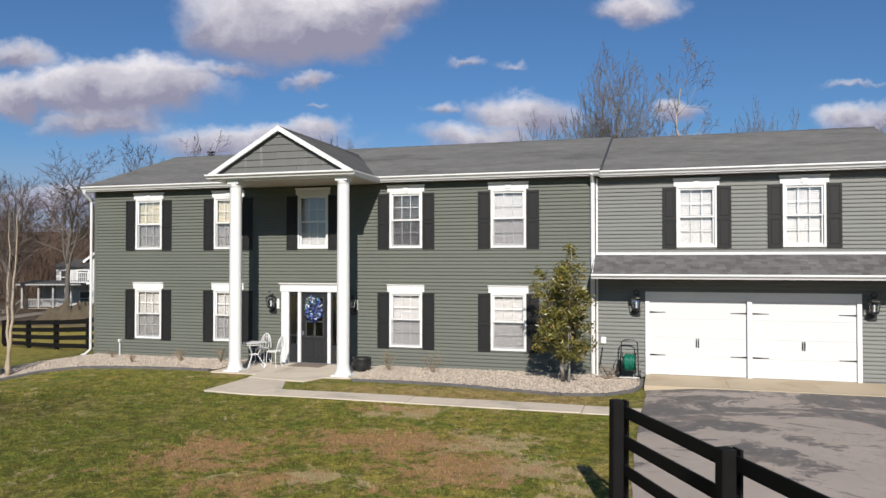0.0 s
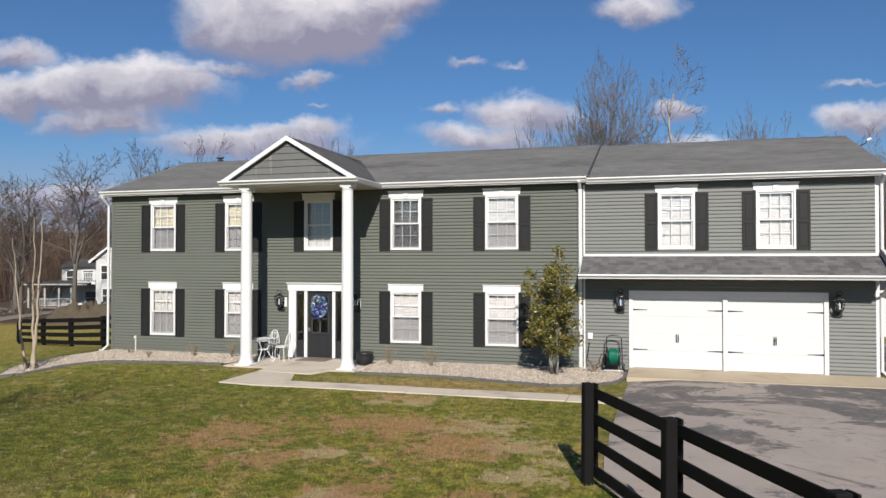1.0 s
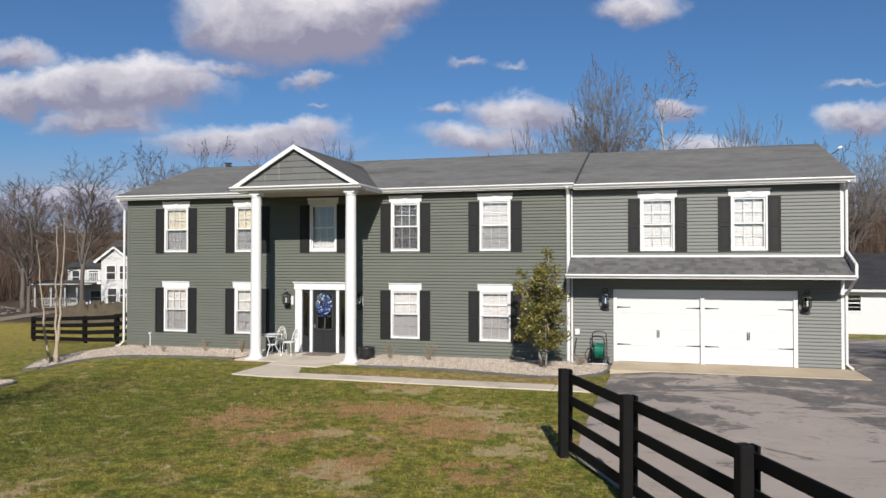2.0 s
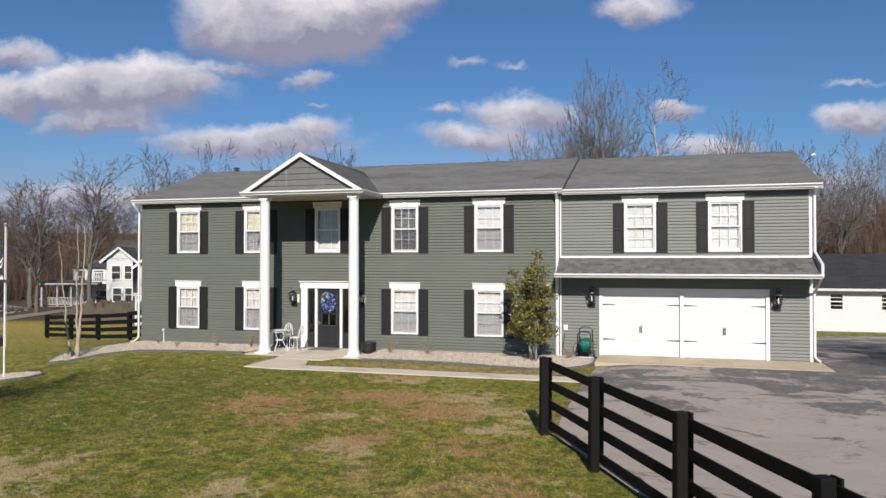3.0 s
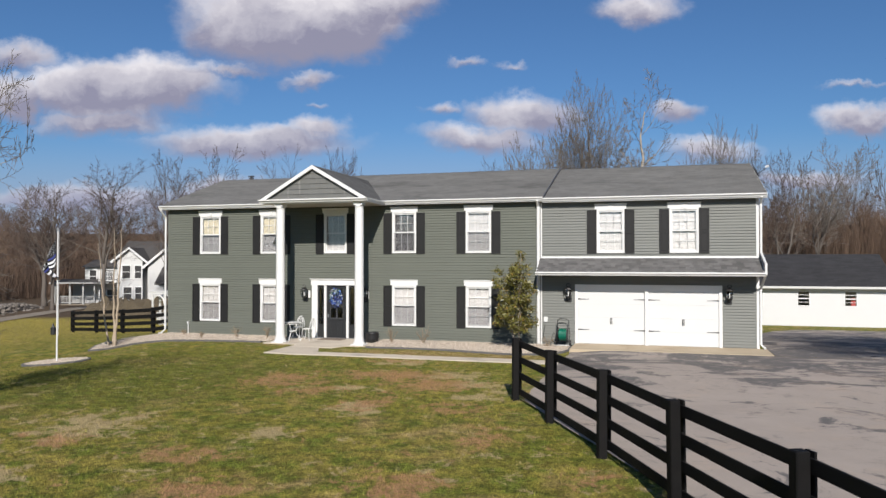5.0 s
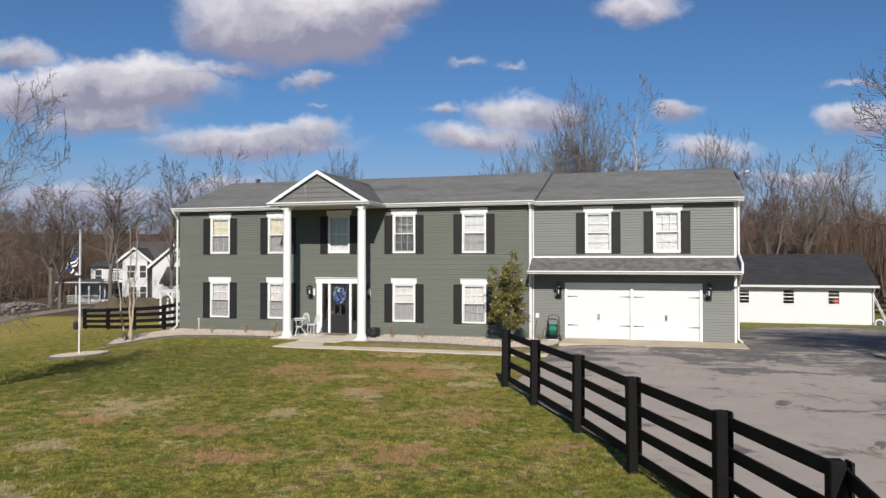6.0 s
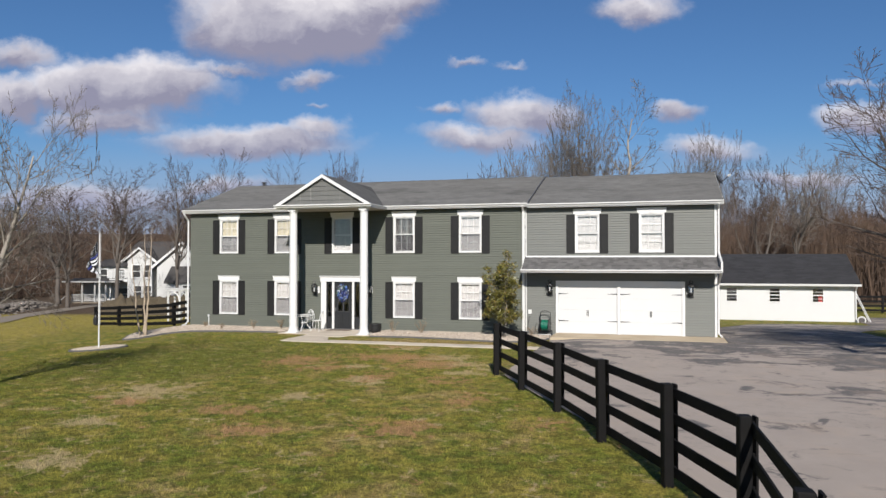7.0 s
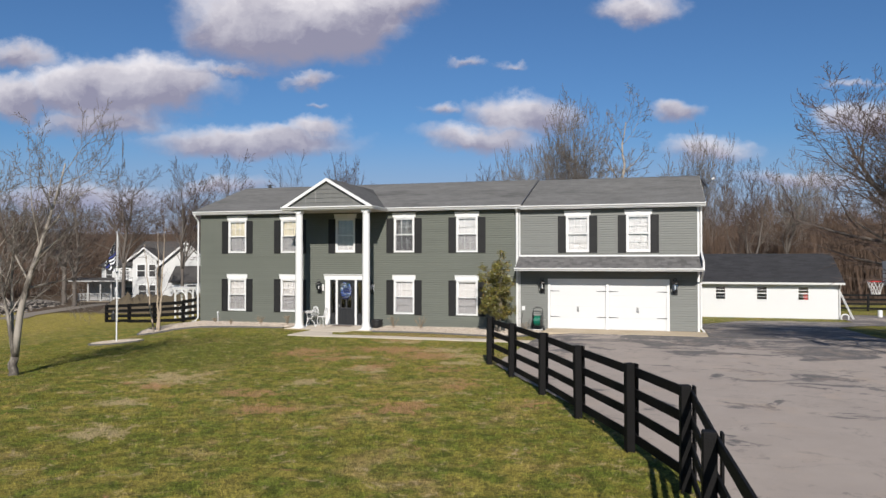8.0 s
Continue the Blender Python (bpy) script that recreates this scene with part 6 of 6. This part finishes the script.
# ---- outbuilding and the far yard ----
def build_barn():
    t = thing("outbuilding", "long low white outbuilding with a dark shingle roof", "outbuilding")
    x0, x1, y0, y1, z0, ze = 0.0, 15.75, 20.5, 27.5, -1.0, 1.55
    wx = [6.05, 8.6, 11.17, 13.68]
    holes = [(x - 0.36, x + 0.36, 0.38, 1.32) for x in wx]
    b = wall_cells(x0, x1, z0, ze, holes)
    b.v = [(x, y + y0, z) for x, y, z in b.v]
    b.box(x0, x0 + 0.14, y0 + 0.14, y1, z0, ze).box(x1 - 0.14, x1, y0 + 0.14, y1, z0, ze).box(x0 + 0.14, x1 - 0.14, y1 - 0.14, y1, z0, ze)
    part("wall", b, DOOR_WHITE, t)
    ym, zr = (y0 + y1) / 2, 3.5
    roof = part("roof", B().prism([(y0 - 0.35, ze + 0.02), (ym, zr), (y1 + 0.35, ze + 0.02), (y1 + 0.35, ze - 0.08), (ym, zr - 0.12), (y0 - 0.35, ze - 0.08)], "x", x0 - 0.3, x1 + 0.3), SHINGLE_DARK, t)
    s = B()
    slope_shingles(s, x0 - 0.3, x1 + 0.3, y0 - 0.37, ze + 0.015, ym, zr, random.Random(8), 0.16, 0.5)
    bulk("shingles", s.v, s.f, SHINGLE_DARK, roof)
    for x in (x0, x1 - 0.14):
        part("gable", B().prism([(y0, ze), (ym, zr - 0.13), (y1, ze)], "x", x, x + 0.14), DOOR_WHITE, t)
    part("gutter", B().prism([(y0 - 0.35, ze - 0.1), (y0 - 0.45, ze - 0.1), (y0 - 0.48, ze + 0.03), (y0 - 0.35, ze + 0.03)], "x", x0 - 0.3, x1 + 0.3), WHITE, t)
    part("soffit", B().box(x0 - 0.28, x1 + 0.28, y0 - 0.34, y0, ze - 0.12, ze - 0.1), WHITE, t)
    part("downspout", B().tube([(x1 + 0.05, y0 - 0.4, ze - 0.1), (x1 + 0.05, y0 - 0.06, ze - 0.4), (x1 + 0.05, y0 - 0.06, -0.8)], [0.045] * 3, 8), WHITE, t)
    for x in wx:
        w = part("window", B().box(x - 0.36, x - 0.30, y0 - 0.02, y0 + 0.06, 0.38, 1.32).box(x + 0.30, x + 0.36, y0 - 0.02, y0 + 0.06, 0.38, 1.32).box(x - 0.30, x + 0.30, y0 - 0.02, y0 + 0.06, 0.38, 0.44).box(x - 0.30, x + 0.30, y0 - 0.02, y0 + 0.06, 1.26, 1.32).box(x - 0.30, x + 0.30, y0 - 0.02, y0 + 0.05, 0.82, 0.88), WHITE, t)
        pane = part("pane", B().box(x - 0.30, x + 0.30, y0 + 0.02, y0 + 0.025, 0.44, 1.26), GLASS, w)
        pane.visible_shadow = False
        for z in (0.62, 1.05):
            part("sash_bar", B().box(x - 0.30, x + 0.30, y0, y0 + 0.018, z, z + 0.025), WHITE, w)
    part("red_curtain", B().box(13.72, 13.95, y0 + 0.1, y0 + 0.13, 0.42, 0.9), mat("red_cloth", (0.352, 0.044, 0.044), 0.8), t)
    part("back_room", B().box(x0 + 0.2, x1 - 0.2, y0 + 2.5, y0 + 2.6, z0, ze), ROOM, t)


build_barn()


def build_ladder():
    t = thing("ladder", "white ladder with wheels leaning on the outbuilding", "ladder")
    for off in (0, 0.4):
        part("rail", B().tube([(16.6, 20.3 + off, ground_z(16.6, 20.3)), (15.85, 20.5 + off, 1.0)], [0.024, 0.024], 6), WHITE, t)
    for i in range(7):
        s = (i + 0.6) / 7.5
        part("rung", B().tube([(16.6 - 0.75 * s, 20.3 + 0.2 * s, -0.95 + 1.95 * s), (16.6 - 0.75 * s, 20.7 + 0.2 * s, -0.95 + 1.95 * s)], [0.02, 0.02], 6), WHITE, t)
    part("wheel", B().ring((16.05, 20.2, -0.65), (1, 0, 0), (0, 0, 1), 0.22, 0.22, 0.04, 18, 6), WHITE, t)


build_ladder()
barrel = thing("barrel", "white plastic barrel on the far yard", "barrel", (18.7, 22.8, ground_z(18.7, 22.8)))
barrel.scale = (0.5, 0.5, 0.55)
part("drum", B().lathe([(0.27, 0), (0.29, 0.03), (0.3, 0.3), (0.29, 0.34), (0.3, 0.38), (0.3, 0.8), (0.28, 0.88), (0.2, 0.9)], 0, 0, 0, 20), WHITE, barrel, smooth=True)
fence_line("board_fence_north", "black board fence across the far yard", [(16.47, 29.85), (19.68, 29.85), (22.89, 30.07), (26.09, 30.29), (29.29, 30.51)], 1.3, (0.2, 0.53, 0.86, 1.2), 0.15, -1)


def build_hoop():
    x, y = 11.37, -6.9
    t = thing("basketball_hoop", "basketball hoop with a red rim and white net", "hoop", (x, y, ground_z(x, y)))
    part("pole", B().tube([(0.75, 0, 0), (0.75, 0, 1.95), (0.04, 0, 2.55)], [0.06] * 3, 10), IRON, t)
    part("backboard", B().box(0.0, 0.04, -0.55, 0.55, 2.24, 2.99), WHITE, t, bevel=0.01)
    part("rim", B().ring((-0.33, 0, 2.36), (1, 0, 0), (0, 1, 0), 0.23, 0.23, 0.012, 24, 6), mat("red_rim_paint", (0.484, 0.0264, 0.0264), 0.4), t, "red steel rim")
    net = B()
    for i in range(12):
        for w in (1, -1):
            net.tube([(-0.33 + r * math.cos(math.tau * (i + w * k * 0.5) / 12), r * math.sin(math.tau * (i + w * k * 0.5) / 12), 2.36 - 0.1 * k) for k, r in enumerate((0.23, 0.2, 0.16, 0.13, 0.12))], [0.006] * 5, 3)
    part("net", net, WHITE, t)


build_hoop()


def build_arbor():
    x, y = -30.5, 16.6
    z = ground_z(x, y)
    t = thing("garden_arbor", "white lattice garden arbor with a gate", "arbor", (x, y, z + 0.3))
    t.scale = (0.86, 0.86, 0.95)
    t.rotation_euler = (0, 0, radians(-15))
    for sx in (-0.75, 0.75):
        for sy in (-0.35, 0.35):
            part("post", B().box(sx - 0.06, sx + 0.06, sy - 0.06, sy + 0.06, 0, 2.45), WHITE, t)
    for sy in (-0.38, 0.38):
        part("beam", B().box(-1.05, 1.05, sy - 0.03, sy + 0.03, 2.36, 2.52), WHITE, t)
        part("arch", B().ring((0, sy, 1.7), (1, 0, 0), (0, 0, 1), 0.7, 0.55, 0.06, 16, 5, 0, math.pi), WHITE, t)
    for i in range(7):
        s = -0.9 + 0.3 * i
        part("rafter", B().box(s - 0.03, s + 0.03, -0.55, 0.55, 2.52, 2.6), WHITE, t)
    gate = part("gate", B().box(-0.69, 0.69, -0.02, 0.02, 0.25, 0.33).box(-0.69, 0.69, -0.02, 0.02, 0.75, 0.83), WHITE, t)
    for i in range(7):
        s = -0.6 + 0.2 * i
        part("picket", B().box(s - 0.045, s + 0.045, -0.045, -0.02, 0.1, 1.0), WHITE, gate)


build_arbor()


def build_neighbour():
    t = thing("neighbour_house", "white two-storey farmhouse with grey roofs and a front porch", "house", (-60.1, 49.8, -0.15))
    t.scale = (1.145, 1.145, 1.145)
    t.rotation_euler = (0, 0, radians(16.5))
    dark = mat("far_window_glass", (0.0264, 0.0246, 0.0246), 0.4, 0.2)
    roof_m = mat("far_grey_roof", (0.062, 0.058, 0.056), 0.9, 0.25, 0.5, 6, 0.2, spec=0.1)
    wall_m = mat("far_white_siding", (0.44, 0.435, 0.425), 0.7, 0.12, 0.6, 8, 0.1)
    # white greyed down, so the porch's shade is in the paint colour
    porch_m = mat("shaded_porch_white", (0.264, 0.26, 0.251), 0.7, 0.15)
    z0, ze = -3.2, 2.95
    part("main_wall", B().box(-1.6, 9, 0, 7.6, z0, ze), wall_m, t)
    part("wing_wall", B().box(-5.3, -1.6, 0.3, 6.0, z0, 2.15), wall_m, t)
    part("wing_roof", B().prism([(-0.1, 2.15), (3.2, 3.0), (6.4, 2.15)], "x", -5.6, -1.4), roof_m, t)
    part("main_roof", B().prism([(-0.4, ze - 0.05), (3.6, 5.1), (8.0, ze - 0.05), (8.0, ze - 0.25), (3.6, 4.9), (-0.4, ze - 0.25)], "x", -2.0, 9.4), roof_m, t)
    part("bay_wall", B().box(-1.0, 1.7, -1.5, 0.0, z0, ze), wall_m, t)
    part("bay_gable", B().prism([(-1.3, ze), (2.0, ze), (0.35, 4.05)], "y", -1.5, 2.0), wall_m, t)
    for s in (-1, 1):
        part("bay_roof", B().prism([(0.35 + s * 1.95, ze - 0.15), (0.35, 4.3), (0.35, 4.15), (0.35 + s * 1.95, ze - 0.3)], "y", -1.75, 3.0), roof_m, t)
        part("bay_rake", B().prism([(0.35 + s * 2.0, ze - 0.18), (0.35, 4.32), (0.35, 4.1), (0.35 + s * 1.85, ze - 0.36)], "y", -1.85, -1.75), WHITE, t)
    part("east_wing", B().box(2.3, 8.0, -1.6, 0.0, z0, ze - 0.4), wall_m, t)
    part("east_gable", B().prism([(2.3, ze - 0.4), (8.0, ze - 0.4), (5.15, 4.7)], "y", -1.6, 2.4), wall_m, t)
    for s in (-1, 1):
        part("east_roof", B().prism([(5.15 + s * 3.3, ze - 0.7), (5.15, 4.95), (5.15, 4.75), (5.15 + s * 3.3, ze - 0.9)], "y", -1.9, 3.4), roof_m, t)
        part("east_rake", B().prism([(5.15 + s * 3.35, ze - 0.75), (5.15, 4.97), (5.15, 4.72), (5.15 + s * 3.2, ze - 0.95)], "y", -2.0, -1.9), WHITE, t)
    part("shed_wall", B().box(4.2, 8.2, -3.6, -1.6, z0, 0.6), wall_m, t)
    part("shed_roof", B().prism([(-3.9, 0.55), (-1.6, 2.2), (-1.6, 2.0), (-3.9, 0.35)], "x", 3.9, 8.5), roof_m, t)
    for x, y, zz, w2 in ((-4.4, 0.3, 0.5, 0.35), (0.0, -1.5, 1.0, 0.42), (1.25, -1.5, 1.0, 0.34), (0.15, -1.5, -1.3, 0.42), (1.3, -1.5, -1.3, 0.32), (-2.6, 0.3, 0.5, 0.5), (-2.1, 0, -1.6, 0.6), (6.4, -3.6, -1.2, 0.5)):
        w = part("window", B().box(x - w2 - 0.12, x + w2 + 0.12, y - 0.08, y - 0.002, zz - 0.12, zz + 1.45), WHITE, t)
        part("pane", B().box(x - w2, x + w2, y - 0.1, y - 0.082, zz, zz + 0.63).box(x - w2, x + w2, y - 0.1, y - 0.082, zz + 0.7, zz + 1.33), dark, w)
    balcony = part("balcony", B().box(-3.0, -1.0, -1.6, 0.0, 0.5, 0.75), WHITE, t)
    for i in range(11):
        part("baluster", B().box(-2.95 + i * 0.18, -2.89 + i * 0.18, -1.58, -1.53, 0.75, 1.65), WHITE, balcony)
    part("balcony_rail", B().box(-3.0, -1.0, -1.6, -1.5, 1.62, 1.72), WHITE, balcony)
    part("balcony_post", B().box(-2.95, -2.8, -1.6, -1.45, z0, 0.5), WHITE, balcony)
    part("porch_deck", B().box(-7.4, -3.0, -2.2, 0.0, z0, -1.75), GRAVEL_ROAD, t)
    part("porch_roof", B().prism([(-2.6, 0.58), (0.3, 0.85), (0.3, 0.7), (-2.6, 0.46)], "x", -7.7, -1.4), roof_m, t)
    part("porch_fascia", B().box(-7.7, -1.4, -2.65, -2.6, 0.44, 0.58), porch_m, t)
    # boards darkened as well, with the porch shade in their colour
    part("porch_wall", B().box(-6.6, -5.3, 0.2, 1.4, -1.75, 0.7), mat("shaded_porch_boards", (0.264, 0.255, 0.246), 0.8), t)
    for x in (-7.3, -5.7, -4.3, -3.1):
        part("porch_post", B().box(x - 0.09, x + 0.09, -2.2, -2.02, -1.75, 0.45), porch_m, t)
    rail = part("porch_rail", B().box(-6.9, -3.0, -2.15, -2.05, -0.95, -0.87).box(-6.9, -3.0, -2.15, -2.05, -1.62, -1.55), porch_m, t)
    for i in range(26):
        part("baluster", B().box(-6.85 + i * 0.15, -6.79 + i * 0.15, -2.13, -2.07, -1.6, -0.9), porch_m, rail)
    part("porch_steps", B().box(-8.9, -7.4, -2.0, -0.4, z0, -2.6).box(-8.4, -7.4, -2.0, -0.4, -2.6, -2.15), GRAVEL_ROAD, t)
    part("step_rail", B().tube([(-8.6, -2.0, -1.9), (-7.3, -2.0, -0.85)], [0.035, 0.035], 5), porch_m, t)


build_neighbour()


def mound(name, x, y, turn, long, wide, high, label, seed, material):
    """A lumpy heap of brush or stones on the ground."""
    b, nu, nv = B(), 46, 14
    for i in range(nu + 1):
        for j in range(nv + 1):
            u, v = 2 * i / nu - 1, 2 * j / nv - 1
            lump = noise.noise(Vector((i * 0.55, j * 0.7, seed))) * 0.35 + noise.noise(Vector((i * 1.7, j * 1.9, seed + 5))) * 0.25
            body = max(0.0, 1 - u ** 6) * max(0.0, 1 - v * v)
            b.v.append((u * long / 2, v * wide / 2, high * body * (0.85 + lump) - 0.15))
    w = nv + 1
    b.f = [(i * w + j, i * w + j + 1, (i + 1) * w + j + 1, (i + 1) * w + j) for i in range(nu) for j in range(nv)]
    ob = tagged(part(name, b, material), label, "bank", "", "structure")
    ob.matrix_local = pose(x, y, ground_z(x, y), 0, 0, turn)


DRY = mat("dry_brush", (0.06, 0.046, 0.028), 0.95, 0.7, 1.5, 9, 0.9)
RUBBLE = mat("grey_rubble", (0.0528, 0.0422, 0.0334), 0.95, 0.8, 1.8, 7, 0.9)
mound("brush_bank", -40.5, 27.6, 16, 12.0, 3.5, 2.0, "bank of dry brown brush before the farmhouse", 3.1, DRY)
mound("stone_bank", -58.5, 27.8, 121, 27.0, 3.4, 0.7, "low bank of grey stones and brush beside the lane", 8.4, RUBBLE)


def scatter_stones():
    """Loose field stones over the bank beside the lane."""
    rng = random.Random(19)
    tris = np.array([(0, 2, 4), (2, 1, 4), (1, 3, 4), (3, 0, 4), (2, 0, 5), (1, 2, 5), (3, 1, 5), (0, 3, 5)])
    octa = np.array([(1, 0, 0), (-1, 0, 0), (0, 1, 0), (0, -1, 0), (0, 0, 0.7), (0, 0, -0.7)])
    v, f = [], []
    for i in range(900):
        u, w = rng.uniform(-13, 13), rng.gauss(0, 0.9)
        a = radians(121)
        x, y = -58.5 + u * math.cos(a) - w * math.sin(a), 27.8 + u * math.sin(a) + w * math.cos(a)
        lift = 0.62 * max(0.0, 1 - (w / 1.7) ** 2) * max(0.0, 1 - (u / 13.5) ** 6)
        p = octa * rng.uniform(0.1, 0.3) * np.array([rng.uniform(0.7, 1.5), rng.uniform(0.7, 1.3), rng.uniform(0.5, 1.0)])
        f.append(tris + 6 * i)
        v.append(p + (x, y, ground_z(x, y) + lift))
    bulk("field_stones", np.concatenate(v), np.concatenate(f), FIELD_STONE, None, "grey field stones heaped on the bank beside the lane", "stones")


FIELD_STONE = mat("grey_field_stone", (0.132, 0.114, 0.0986), 0.95, 0.4, 3, 20, 0.4, island=0.9)
scatter_stones()


def build_cable():
    b = B()
    pts = [(0.0 + 44 * s, 64.0, 9.4 - 2.2 * s * (1 - s) + 0.6 * s) for s in [i / 14 for i in range(15)]]
    tagged(part("overhead_cable", b.tube(pts, [0.025] * 15, 4), IRON), "thin dark overhead cable before the woods", "cable")


build_cable()


# ---- grass blades on the front lawn ----
def build_grass():
    g = np.random.default_rng(12)
    n = 420000
    x, y = g.uniform(-20, 5.2, n), -2.6 - 24.4 * g.random(n) ** 0.85
    fx = np.interp(-y, [-p[1] for p in FENCE], [p[0] for p in FENCE])
    ok = (x < np.where(y < -11.0, fx + 0.25, -0.3)) & ~((y > -5.2) & (x > -10.4)) & ~((y > -5.5) & (x < -14.5)) & ~((np.hypot(x + 16.34, y + 7.5) < 1.1)) & ~((y > -2.85))
    ok |= (y < -3.15) & (y > -4.12) & (x > -8.1) & (x < -0.6)
    x, y = x[ok], y[ok]
    m = len(x)
    patch = np.array([noise.noise(Vector((p * 0.8, q * 0.8, 4.2))) for p, q in zip(np.round(x[::40], 2), np.round(y[::40], 2))]).repeat(40)[:m]
    z = np.array([ground_z(p, q) for p, q in zip(x, y)])
    h = g.uniform(0.018, 0.05, m) * (1 + 0.6 * patch)
    t = g.uniform(0, math.tau, m)
    w = g.uniform(0.004, 0.008, m)
    lean = g.normal(0, 0.8, (2, m)) * h
    v = np.stack([np.c_[x - w * np.cos(t), y - w * np.sin(t), z - 0.012], np.c_[x + w * np.cos(t), y + w * np.sin(t), z - 0.012], np.c_[x + lean[0], y + lean[1], z + h]], 1).reshape(-1, 3)
    bulk("grass", v, np.arange(3 * m).reshape(-1, 3), BLADE, None, "short winter grass, green and straw coloured", "grass")


build_grass()

# ---- siding courses, last ----
lay_siding(front_wall, X0 + 0.03, XM - 0.09, -0.04 - LAP, EAVE - 0.12, SIDING, cover)
lay_siding(garage_wall, XM + 0.09, X1 - 0.05, -0.04, EAVE - 0.17, SIDING_GREY, cover)
